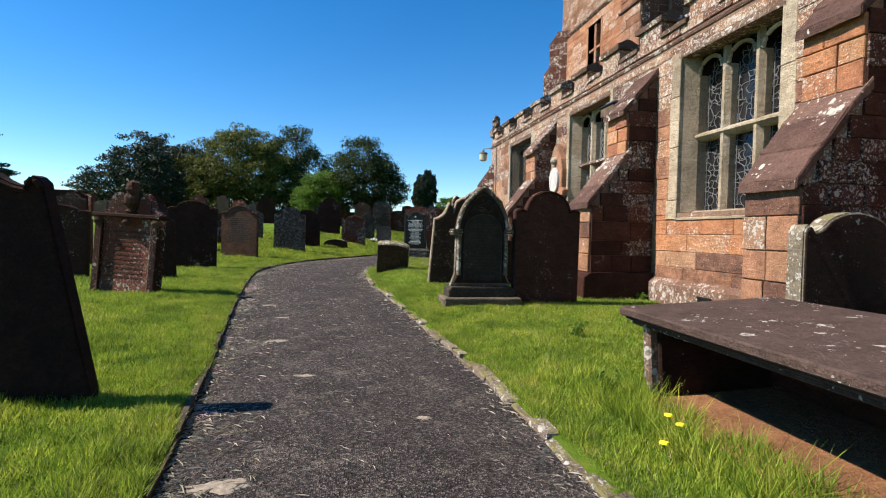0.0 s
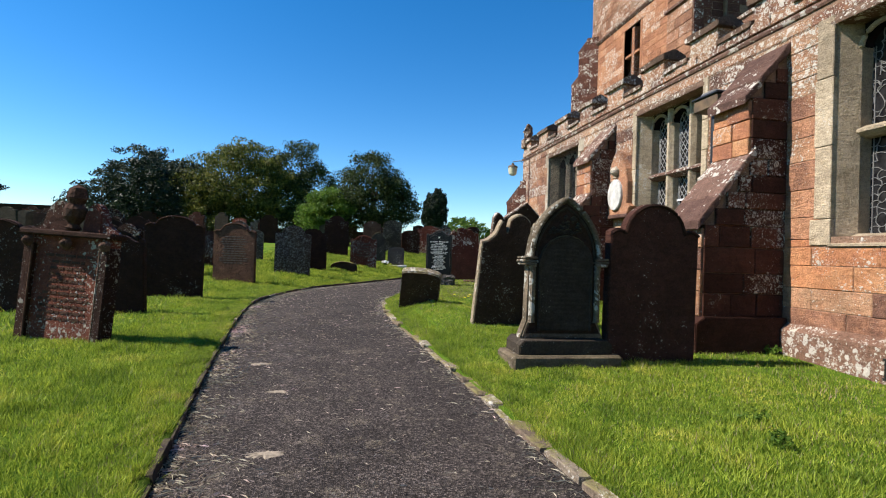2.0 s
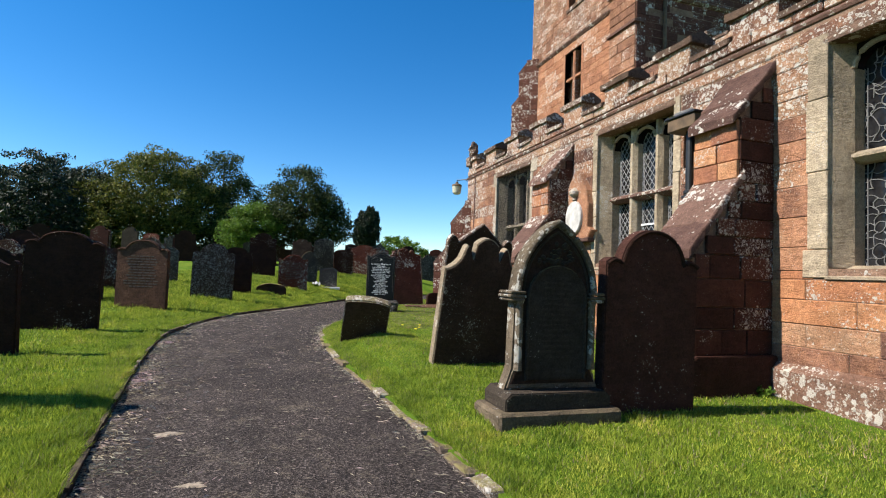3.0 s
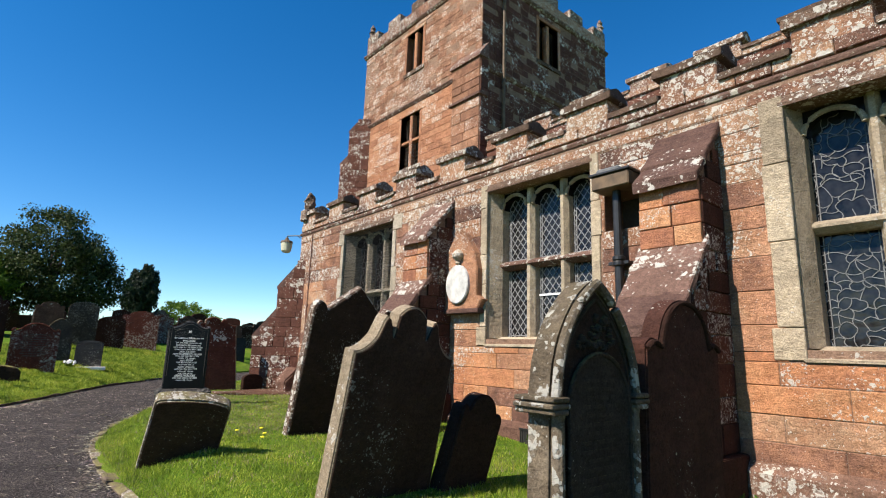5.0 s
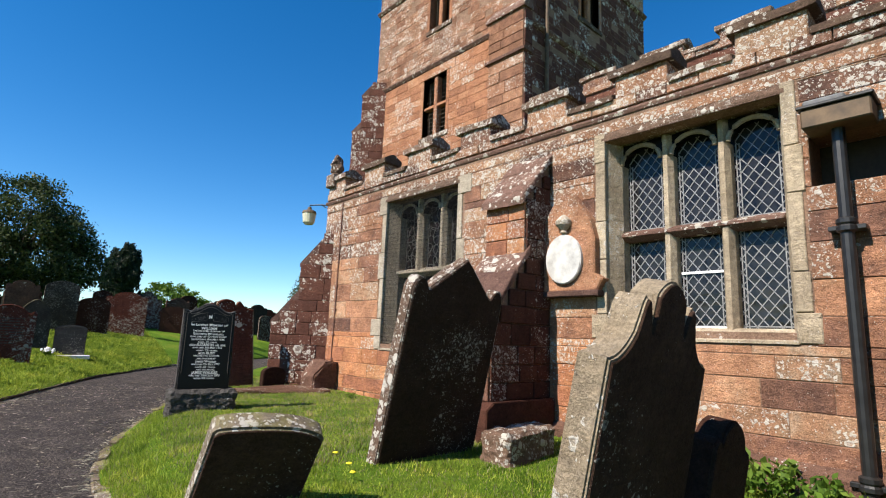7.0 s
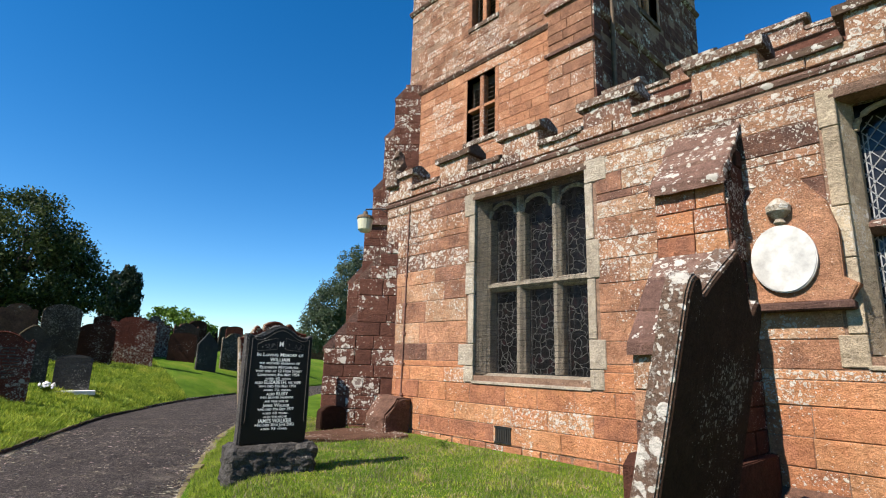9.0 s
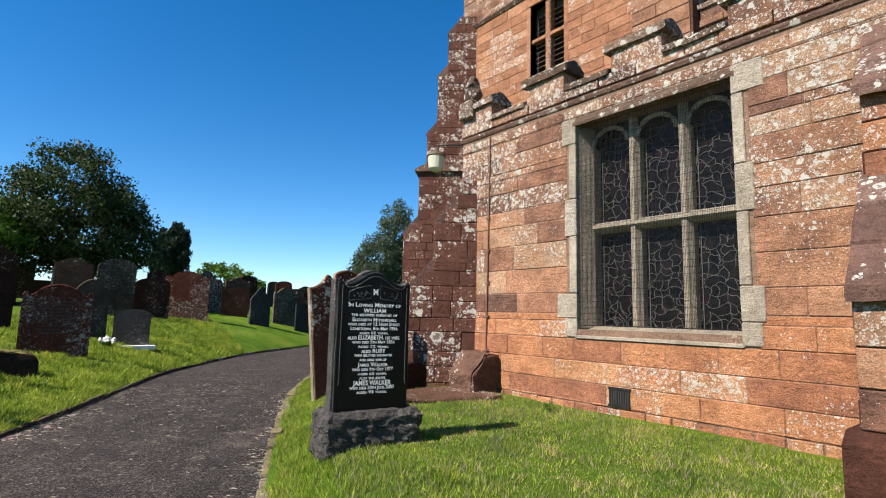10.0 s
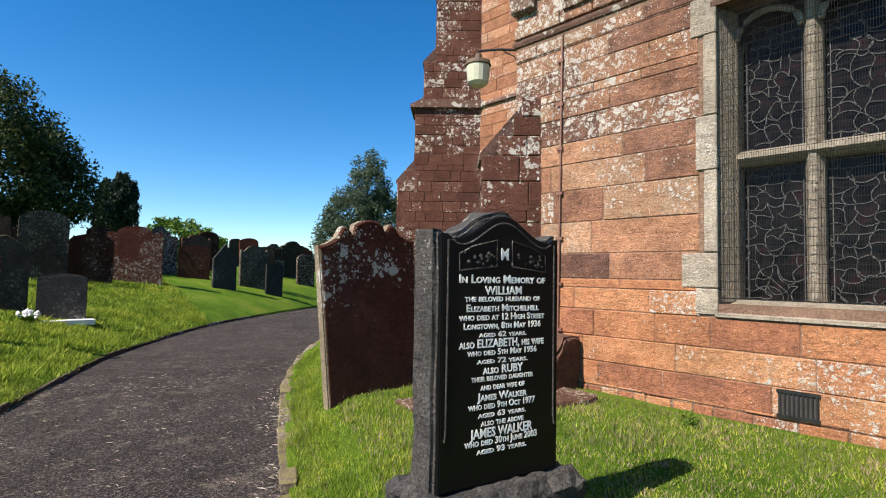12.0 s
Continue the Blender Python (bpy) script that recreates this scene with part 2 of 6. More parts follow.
def plain_mat(name, col, rough=0.5, metal=0.0, var=0.3, scale=20.0, bumpy=0.0, spec=None):
    m, nt, b = nodes_of(name, rough)
    pos = nt.nodes.new("ShaderNodeNewGeometry").outputs["Position"]
    n = noise_n(nt, pos, scale, 5)
    c = mixc(nt, 1.0, col, ramp(nt, n, [(0.3, grey(1 - var)), (0.7, grey(1 + var))]), "MULTIPLY")
    nt.links.new(c, b.inputs["Base Color"])
    b.inputs["Metallic"].default_value = metal
    if spec is not None:
        b.inputs["Specular IOR Level"].default_value = spec
    if bumpy:
        bump(nt, b, n, bumpy, 0.01)
    return m


M_black_granite = plain_mat("polished black granite", (0.004, 0.004, 0.004), 0.4, var=0.2, scale=200, spec=0.25)
# Cream tint in the white offsets the blue shade on the letters.
M_white_letter = plain_mat("white letter paint warmed for shade", (0.93, 0.89, 0.81), 0.7)
M_faint_letter = plain_mat("worn incised lettering", (0.085, 0.062, 0.047), 0.9)
M_iron = plain_mat("black painted iron", (0.012, 0.012, 0.012), 0.45, 0.0, 0.5, 8, 0.3)
M_rust = plain_mat("rust-stained iron", (0.10, 0.062, 0.03), 0.7, 0.0, 0.5, 5, 0.2)
M_lead = plain_mat("lead came", (0.24, 0.24, 0.24), 0.6, 0.0, 0.3, 12)
M_wire = plain_mat("galvanised wire", (0.016, 0.016, 0.016), 0.8, 0.0, 0.2, 12, 0.0, 0.08)
M_lead_mid = plain_mat("grey lead came", (0.15, 0.15, 0.145), 0.65, 0.0, 0.3, 12)
M_lead_dark = plain_mat("dull lead came", (0.085, 0.085, 0.08), 0.7, 0.0, 0.4, 12)
M_white_marble = plain_mat("white marble tablet", (0.46, 0.45, 0.42), 0.7, 0.0, 0.35, 5.0)
M_white_paint = plain_mat("white paint", (0.75, 0.75, 0.73), 0.5, 0, 0.1)
M_opal = plain_mat("cream lamp glass", (0.52, 0.50, 0.36), 0.35, 0, 0.12, 9)
M_copper = plain_mat("brown copper strip", (0.20, 0.10, 0.07), 0.6, 0.3)
# Near-black for plates at the back of hollows, where shade would fall.
M_hollow = plain_mat("painted dark of hollows", (0.035, 0.03, 0.026), 0.8)
M_slat = plain_mat("weathered louvre boards", (0.13, 0.09, 0.07), 0.85, 0, 0.4, 12)
M_roof = plain_mat("lead roof", (0.12, 0.12, 0.12), 0.7)
M_inside = plain_mat("dark unseen interior", (0.10, 0.09, 0.08), 0.9)
M_petal = plain_mat("yellow petals", (0.85, 0.70, 0.02), 0.7, 0, 0.1)
M_petal_w = plain_mat("white petals", (0.8, 0.78, 0.8), 0.7, 0, 0.1)
M_bark = plain_mat("bark", (0.06, 0.045, 0.033), 0.95, 0, 0.5, 9, 0.8)
M_hill = plain_mat("far hillside", (0.30, 0.24, 0.15), 1.0, 0, 0.35, 0.02)

m, nt, b = nodes_of("leaded glass", 0.12)
pos = nt.nodes.new("ShaderNodeNewGeometry").outputs["Position"]
nt.links.new(ramp(nt, noise_n(nt, pos, 7.0, 2), [(0.35, (0.006, 0.006, 0.007)), (0.65, (0.022, 0.022, 0.023))]), b.inputs["Base Color"])
b.inputs["Specular IOR Level"].default_value = 0.3
bump(nt, b, noise_n(nt, pos, 5.0, 2), 0.35, 0.03)
M_glass = m


m, nt, b = nodes_of("stained glass", 0.2)
pos = nt.nodes.new("ShaderNodeNewGeometry").outputs["Position"]
nt.links.new(ramp(nt, noise_n(nt, pos, 6.0, 2), [(0.38, (0.004, 0.004, 0.004)), (0.55, (0.011, 0.010, 0.010)), (0.68, (0.022, 0.010, 0.011))]), b.inputs["Base Color"])
b.inputs["Specular IOR Level"].default_value = 0.12
bump(nt, b, noise_n(nt, pos, 9.0, 2), 0.3, 0.02)
M_stained = m


def grass_ground():
    m, nt, b = nodes_of("turf", 0.95)
    pos = nt.nodes.new("ShaderNodeNewGeometry").outputs["Position"]
    c = ramp(nt, noise_n(nt, pos, 0.9, 6, 0.7), [(0.3, (0.055, 0.115, 0.009)), (0.5, (0.10, 0.18, 0.015)), (0.72, (0.18, 0.215, 0.03))])
    c = mixc(nt, 0.6, c, ramp(nt, noise_n(nt, pos, 38.0, 6, 0.75), [(0.3, grey(0.4)), (0.7, grey(1.4))]), "MULTIPLY")
    b.inputs["Specular IOR Level"].default_value = 0.08
    nt.links.new(c, b.inputs["Base Color"])
    bump(nt, b, noise_n(nt, pos, 30.0, 6, 0.8), 0.9, 0.05)
    return m


def leaf_mat(name, dark, light, trans=0.35):
    m, nt, b = nodes_of(name, 0.55)
    rnd = nt.nodes.new("ShaderNodeNewGeometry").outputs["Random Per Island"]
    pos = nt.nodes.new("ShaderNodeNewGeometry").outputs["Position"]
    c = ramp(nt, rnd, [(0.0, dark), (1.0, light)])
    c = mixc(nt, 1.0, c, ramp(nt, noise_n(nt, pos, 1.7, 5, 0.7), [(0.34, (0.5, 0.58, 0.6)), (0.52, (1.0, 1.0, 1.0)), (0.66, (1.45, 1.15, 1.6))]), "MULTIPLY")
    b.inputs["Specular IOR Level"].default_value = 0.2
    nt.links.new(c, b.inputs["Base Color"])
    t = nt.nodes.new("ShaderNodeBsdfTranslucent")
    nt.links.new(c, t.inputs["Color"])
    mx = node(nt, "ShaderNodeMixShader", Fac=trans)
    nt.links.new(b.outputs[0], mx.inputs[1])
    nt.links.new(t.outputs[0], mx.inputs[2])
    nt.links.new(mx.outputs[0], nt.nodes["Material Output"].inputs["Surface"])
    return m


M_turf = grass_ground()
M_blade = leaf_mat("grass blades", (0.092, 0.175, 0.012), (0.435, 0.52, 0.067), 0.42)
M_blade_dry = leaf_mat("dry grass", (0.22, 0.18, 0.09), (0.36, 0.31, 0.18), 0.3)
M_straw = leaf_mat("bleached straw", (0.34, 0.29, 0.20), (0.52, 0.46, 0.34), 0.2)
M_sand = plain_mat("pale dried mud", (0.25, 0.205, 0.15), 0.95, 0, 0.4, 30, 0.5)
M_leaf_mid = leaf_mat("mid green leaves", (0.014, 0.028, 0.007), (0.075, 0.105, 0.028), 0.25)
M_leaf_yel = leaf_mat("yellow-green leaves", (0.035, 0.055, 0.009), (0.19, 0.20, 0.035), 0.25)
M_leaf_bright = leaf_mat("bright green leaves", (0.06, 0.12, 0.015), (0.14, 0.24, 0.03))
M_leaf_dark = leaf_mat("dark evergreen needles", (0.008, 0.016, 0.008), (0.026, 0.044, 0.018), 0.1)
M_leaf_con = leaf_mat("conifer needles", (0.012, 0.024, 0.014), (0.06, 0.082, 0.042), 0.1)
M_leaf_grey = leaf_mat("silvery green leaves", (0.05, 0.075, 0.04), (0.12, 0.16, 0.09))

m, nt, b = nodes_of("tarmac", 0.92)
pos = nt.nodes.new("ShaderNodeNewGeometry").outputs["Position"]
v = node(nt, "ShaderNodeTexVoronoi", Scale=88.0)
nt.links.new(pos, v.inputs["Vector"])
sep = nt.nodes.new("ShaderNodeSeparateColor")
nt.links.new(v.outputs["Color"], sep.inputs[0])
c = ramp(nt, sep.outputs[0], [(0.0, (0.010, 0.008, 0.007)), (0.5, (0.040, 0.033, 0.029)), (0.82, (0.092, 0.075, 0.065)), (1.0, (0.20, 0.165, 0.145))])
c = mixc(nt, 0.8, c, ramp(nt, noise_n(nt, pos, 1.3, 5), [(0.35, grey(0.65)), (0.7, grey(1.25))]), "MULTIPLY")
straw = math_n(nt, "MULTIPLY", ramp(nt, noise_n(nt, pos, 3.2, 9, 0.8), [(0.54, grey(0.0)), (0.62, grey(1.0))]), ramp(nt, noise_n(nt, pos, 60.0, 4, 0.8), [(0.48, grey(0.0)), (0.56, grey(1.0))]))
c = mixc(nt, math_n(nt, "MULTIPLY", straw, 0.6), c, (0.30, 0.25, 0.18))
nt.links.new(c, b.inputs["Base Color"])
bump(nt, b, v.outputs["Distance"], 1.0, 0.012)
b.inputs["Specular IOR Level"].default_value = 0.15
M_tarmac = m


# ---- mesh helpers ----
def link_mesh(name, bm, material, parent=None, label=""):
    me = bpy.data.meshes.new(name)
    bm.to_mesh(me)
    bm.free()
    me.materials.append(material)
    ob = new(name, me)
    if parent:
        ob.parent = parent
    if label:
        ob["label"] = label
    return ob


def part(name, bm, material, parent, label=""):
    return link_mesh(name, bm, material, parent, label)


def thing(name, m, label, category, group="", kind=""):
    ob = new(name)
    ob.matrix_basis = m
    return tagged(ob, label, category, group, kind)


def raw_mesh(name, verts, faces, material, parent=None):
    me = bpy.data.meshes.new(name)
    me.from_pydata(verts, [], faces)
    me.materials.append(material)
    ob = new(name, me)
    if parent:
        ob.parent = parent
    return ob


def box(x0, x1, y0, y1, z0, z1, bevel=0.0, bm=None):
    bm = bm or bmesh.new()
    r = bmesh.ops.create_cube(bm, size=1.0, matrix=Matrix.LocRotScale(((x0 + x1) / 2, (y0 + y1) / 2, (z0 + z1) / 2), None, (x1 - x0, y1 - y0, z1 - z0)))
    if bevel:
        edges = list({e for v in r["verts"] for e in v.link_edges})
        bmesh.ops.bevel(bm, geom=edges, offset=bevel, segments=1, affect="EDGES")
    return bm


def prism(points, y0, y1, bevel=0.0, bm=None, axis="y"):
    """The outline (a, z) drawn out along y from y0 to y1, or along x for axis x."""
    bm = bm or bmesh.new()
    at = (lambda a, z, d: (a, d, z)) if axis == "y" else (lambda a, z, d: (d, a, z))
    vs = [bm.verts.new(at(a, z, y0)) for a, z in points]
    f = bm.faces.new(vs)
    r = bmesh.ops.extrude_face_region(bm, geom=[f])
    new_vs = [g for g in r["geom"] if isinstance(g, bmesh.types.BMVert)]
    d = Vector((0, y1 - y0, 0)) if axis == "y" else Vector((y1 - y0, 0, 0))
    bmesh.ops.translate(bm, verts=new_vs, vec=d)
    bmesh.ops.recalc_face_normals(bm, faces=bm.faces)
    if bevel:
        caps = [e for e in bm.edges if abs((e.verts[0].co - e.verts[1].co).dot(d)) < 1e-6]
        bmesh.ops.bevel(bm, geom=caps, offset=bevel, segments=2, affect="EDGES")
    return bm


def roughen(bm, amount, scale=3.0, seed=0.0):
    for v in bm.verts:
        v.co += noise.noise_vector(v.co * scale + Vector((seed, seed, seed))) * amount
    return bm


def tube(points, r0, r1=None, sides=8, bm=None):
    """A round bar along points, tapering from r0 to r1."""
    bm = bm or bmesh.new()
    r1 = r0 if r1 is None else r1
    rings = []
    pts = [Vector(p) for p in points]
    for i, p in enumerate(pts):
        d = (pts[min(i + 1, len(pts) - 1)] - pts[max(i - 1, 0)]).normalized()
        a = d.orthogonal().normalized()
        c = d.cross(a)
        r = r0 + (r1 - r0) * i / (len(pts) - 1)
        rings.append([bm.verts.new(p + (a * math.cos(k * math.tau / sides) + c * math.sin(k * math.tau / sides)) * r) for k in range(sides)])
    for s, t in zip(rings, rings[1:]):
        for k in range(sides):
            bm.faces.new((s[k], s[(k + 1) % sides], t[(k + 1) % sides], t[k]))
    bm.faces.new(rings[0][::-1])
    bm.faces.new(rings[-1])
    return bm


def lathe(profile, cx, cy, z0=0.0, sides=16, bm=None):
    """Rings of (radius, height) round an upright axis."""
    bm = bm or bmesh.new()
    rings = [[bm.verts.new((cx + r * math.cos(k * math.tau / sides), cy + r * math.sin(k * math.tau / sides), z0 + z)) for k in range(sides)] for r, z in profile]
    for s, t in zip(rings, rings[1:]):
        for k in range(sides):
            bm.faces.new((s[k], s[(k + 1) % sides], t[(k + 1) % sides], t[k]))
    bm.faces.new(rings[0][::-1])
    bm.faces.new(rings[-1])
    return bm


def arc(cx, cz, r, a0, a1, n=10, rz=None):
    rz = rz or r
    return [(cx + r * math.cos(radians(a0 + (a1 - a0) * i / n)), cz + rz * math.sin(radians(a0 + (a1 - a0) * i / n))) for i in range(n + 1)]


def lerp_table(table, y):
    if y <= table[0][0]:
        return table[0][1]
    for (a, va), (c, vc) in zip(table, table[1:]):
        if y <= c:
            k = (y - a) / (c - a)
            return va + (vc - va) * k
    return table[-1][1]


def smooth_table(table, y, w=0.8):
    return sum(lerp_table(table, y + w * k) for k in (-1, -0.5, 0, 0.5, 1)) / 5


# ---- the ground and the path ----
LEFT = [(-12, -0.2), (0, -0.95), (2.6, -1.04), (3.7, -1.21), (5.93, -1.5), (8.5, -1.87), (11.2, -2.2), (13.5, -2.45), (15.5, -2.55), (17, -2.4), (18.4, -2.15), (20.2, -1.6), (23.25, 0.1), (25.8, 1.3), (28.2, 2.45), (30.5, 4.1), (32.6, 5.9), (35, 9.0), (38, 13.5), (44, 24)]
RIGHT = [(-12, 2.2), (2.2, 1.42), (4.1, 1.38), (6.4, 1.2), (7.8, 1.08), (10.4, 0.83), (12, 0.62), (13.6, 0.5), (15.4, 0.5), (16.6, 0.66), (17.8, 0.98), (18.9, 1.45), (21.2, 2.5), (23.9, 3.85), (25.6, 4.9), (27.2, 6.1), (29, 7.7), (31, 9.9), (34, 14), (38, 19.5), (44, 30)]
PATHZ = [(-12, -0.05), (0, -0.03), (6, 0.0), (10, 0.1), (15, 0.2), (20, 0.22), (30, 0.25), (38, 0.4), (60, 1.0), (600, 1.2)]
LAWN = [(-12, 0.05), (7, 0.08), (9, 0.16), (12, 0.33), (14, 0.45), (17, 0.46), (20, 0.50), (26, 0.5), (36, 0.7), (60, 1.2), (600, 1.4)]
BANK = [(-12, 0.08), (8, 0.08), (14, 0.04), (17, 0.06), (20, 0.25), (23, 0.60), (30, 1.2), (45, 1.5), (600, 1.6)]


def left_x(y):
    return smooth_table(LEFT, y)


def right_x(y):
    return smooth_table(RIGHT, y)


def ground_z(x, y):
    p = smooth_table(PATHZ, y)
    xl, xr = left_x(y), right_x(y)
    wob = 0.03 * noise.noise(Vector((x * 0.5, y * 0.5, 3.0))) + 0.012 * noise.noise(Vector((x * 2.1, y * 2.1, 9.0)))
    if x < xl:
        d = (xl - x) * 0.85
        return p + 0.05 + smooth_table(BANK, y) * (1 - math.exp(-d / 3.5)) + wob * min(1, d)
    if x > xr:
        d = (x - xr) * 0.8
        k = min(1.0, d / 0.75)
        k = k * k * (3 - 2 * k)
        return p + 0.03 + (smooth_table(LAWN, y) - p) * k + wob * min(1, d)
    return p - 0.05


OFFS = [0.0, 0.12, 0.3, 0.55, 0.85, 1.2, 1.6, 2.0, 2.5, 3.0, 3.6, 4.3, 5, 6, 7.2, 9, 11, 14, 18, 25, 35, 50, 80, 130, 250, 600]
ys = [-60, -40, -25, -15, -10, -7]
y = -5.0
while y < 45:
    ys.append(y)
    y += 0.35
ys += [48, 52, 58, 66, 80, 100, 140, 200, 350, 700]
verts, faces = [], []
cols = 2 * len(OFFS) + 2
for y in ys:
    xl, xr = left_x(y), right_x(y)
    row = [xl - o for o in reversed(OFFS)] + [xl + 0.01, xr - 0.01] + [xr + o for o in OFFS]
    for i, x in enumerate(row):
        inside = i in (len(OFFS), len(OFFS) + 1)
        zz = smooth_table(PATHZ, y) - 0.05 if inside else ground_z(x - 1e-4 if i < len(OFFS) else x + 1e-4, y)
        verts.append((x, y, zz))
for j in range(len(ys) - 1):
    for i in range(cols - 1):
        a = j * cols + i
        faces.append((a, a + 1, a + cols + 1, a + cols))
ground = raw_mesh("ground", verts, faces, M_turf)
tagged(ground, "short green churchyard turf sloping beside the path", "ground", kind="structure")
for p in ground.data.polygons:
    p.use_smooth = True

verts, faces = [], []
PY = [-12 + 0.3 * i for i in range(170)]
for y in PY:
    xl, xr = left_x(y) + 0.03, right_x(y) - 0.03
    for k in range(9):
        f = k / 8
        x = xl + (xr - xl) * f
        verts.append((x, y, smooth_table(PATHZ, y) + 0.03 * (1 - (2 * f - 1) ** 2) + 0.006 * noise.noise(Vector((x * 2, y * 2, 1)))))
for j in range(len(PY) - 1):
    for i in range(8):
        a = j * 9 + i
        faces.append((a, a + 1, a + 10, a + 9))
path = raw_mesh("path", verts, faces, M_tarmac)
tagged(path, "worn dark tarmac footpath littered with dry straw", "path", kind="structure")

hill_pts = [(-900, -5)]
for i in range(61):
    x = -900 + 30 * i
    hill_pts.append((x, 21 + 9 * noise.noise(Vector((x * 0.004, 2, 0))) + 2.5 * noise.noise(Vector((x * 0.03, 5, 0)))))
hill_pts.append((900, -5))
backdrop = link_mesh("backdrop", prism(hill_pts, 560, 640), M_hill)
tagged(backdrop, "low tan hills on the far horizon", "hills", kind="structure")


# ---- masonry ----
def courses(u0, u1, v0, v1, r, high=0.3, long=(0.45, 1.05), holes=()):
    """Blocks (u0, u1, v0, v1) of coursed ashlar over a rectangle, leaving out the holes."""
    cuts = sorted({v0, v1, *[h[2] for h in holes if v0 < h[2] < v1], *[h[3] for h in holes if v0 < h[3] < v1]})
    out = []
    for a, c in zip(cuts, cuts[1:]):
        n = max(1, round((c - a) / high))
        w = [r.uniform(0.8, 1.2) for _ in range(n)]
        tops = [a]
        for k in w:
            tops.append(tops[-1] + k / sum(w) * (c - a))
        for lo, hi in zip(tops, tops[1:]):
            free = [(u0, u1)]
            for h in holes:
                if h[2] < (lo + hi) / 2 < h[3]:
                    free = [q for f in free for q in ((f[0], min(f[1], h[0])), (max(f[0], h[1]), f[1])) if q[1] - q[0] > 0.02]
            for f0, f1 in free:
                u = f0
                while u < f1 - 0.01:
                    e = u + r.uniform(*long) * high / 0.3
                    if f1 - e < long[0] * 0.7:
                        e = f1
                    out.append((u, e, lo, hi))
                    u = e
    return out


def block_mesh(length, height):
    """One dressed stone with worn arrises, along y, its face to -x and its back at x = 0."""
    d, c = 0.05, 0.009
    hl, hh = length / 2, height / 2
    back = [(0, s * hl, t * hh) for s, t in ((-1, -1), (1, -1), (1, 1), (-1, 1))]
    rim = [(-d + c, s * hl, t * hh) for s, t in ((-1, -1), (1, -1), (1, 1), (-1, 1))]
    face = [(-d, s * (hl - c), t * (hh - c)) for s, t in ((-1, -1), (1, -1), (1, 1), (-1, 1))]
    me = bpy.data.meshes.new("stone")
    quads = [(8, 11, 10, 9)]
    for k in range(4):
        n = (k + 1) % 4
        quads += [(k, 4 + k, 4 + n, n), (4 + k, 8 + k, 8 + n, 4 + n)]
    me.from_pydata(back + rim + face, [], quads)
    me.update()
    return me


BLOCKS = {}


def stone_pieces(rects, m, parent, material, r, name="stone", gap=0.012, proud=0.02):
    """Each rectangle becomes one stone, an object of its own; alike stones share a mesh. m: u along y, v along z, face to -x."""
    for u0, u1, v0, v1 in rects:
        ll, hh = round((u1 - u0) * 10) / 10 or 0.1, round((v1 - v0) * 20) / 20 or 0.05
        key = (ll, hh, material.name)
        if key not in BLOCKS:
            BLOCKS[key] = block_mesh(ll, hh)
            BLOCKS[key].materials.append(material)
        ob = new(name, BLOCKS[key])
        ob.parent = parent
        ob.matrix_basis = m @ Matrix.LocRotScale((r.uniform(0, proud), (u0 + u1) / 2, (v0 + v1) / 2), None, (1, (u1 - u0 - gap) / ll, (v1 - v0 - gap) / hh))


def stones_joined(rects, m, r, data, gap=0.012, proud=0.02):
    """The same stones added to data = (verts, faces), for one joined mesh."""
    V, F = data
    for u0, u1, v0, v1 in rects:
        x, g, c, d = r.uniform(0, proud), gap / 2, 0.012, 0.05
        b0 = len(V)
        for depth, e in ((x, 0), (x - d + c, 0), (x - d, c)):
            for s, t in ((u0 + g + e, v0 + g + e), (u1 - g - e, v0 + g + e), (u1 - g - e, v1 - g - e), (u0 + g + e, v1 - g - e)):
                V.append(tuple(m @ Vector((depth, s, t))))
        F.append((b0 + 8, b0 + 11, b0 + 10, b0 + 9))
        for k in range(4):
            n = (k + 1) % 4
            F.append((b0 + k, b0 + 4 + k, b0 + 4 + n, b0 + n))
            F.append((b0 + 4 + k, b0 + 8 + k, b0 + 8 + n, b0 + 4 + n))


def joined(name, data, material, parent):
    ob = raw_mesh(name, data[0], data[1], material, parent)
    ob["kind"] = "stuff"
    return ob


FACE = 6.0          # the aisle wall's face
WEST = 21.5         # its west corner
WINDOWS = [(6.22, 8.56, 1.92, 4.76), (11.2, 13.5, 2.03, 4.76), (16.57, 18.87, 1.66, 4.74)]
DRAIN = (10.14, 10.98, 3.60, 4.18)

wall = thing("wall_south", Matrix(), "red sandstone aisle wall crusted with pale lichen", "church wall", kind="structure")
bm = bmesh.new()
edges_y = [-4.0] + [v for w in WINDOWS for v in w[:2]] + [WEST]
for a, c in zip(edges_y[::2], edges_y[1::2]):
    if a < 10.6 < c:
        # the drain hole behind the hopper head
        h0, h1, k0, k1 = DRAIN
        box(FACE - 0.003, FACE + 0.6, a, h0, -0.3, 5.1, bm=bm)
        box(FACE - 0.003, FACE + 0.6, h1, c, -0.3, 5.1, bm=bm)
        box(FACE - 0.003, FACE + 0.6, h0, h1, -0.3, k0, bm=bm)
        box(FACE - 0.003, FACE + 0.6, h0, h1, k1, 5.1, bm=bm)
        # dark plate paints the unlit depth of the hole
        part("drain_dark_back", box(FACE + 0.5, FACE + 0.62, h0 - 0.05, h1 + 0.05, k0 - 0.05, k1 + 0.05), M_hollow, wall)
        continue
    box(FACE - 0.003, FACE + 0.6, a, c, -0.3, 5.1, bm=bm)
for w in WINDOWS:
    box(FACE - 0.003, FACE + 0.6, w[0], w[1], -0.3, w[2] - 0.02, bm=bm)
    box(FACE - 0.003, FACE + 0.6, w[0], w[1], w[3], 5.1, bm=bm)
part("core", bm, M_mortar, wall)
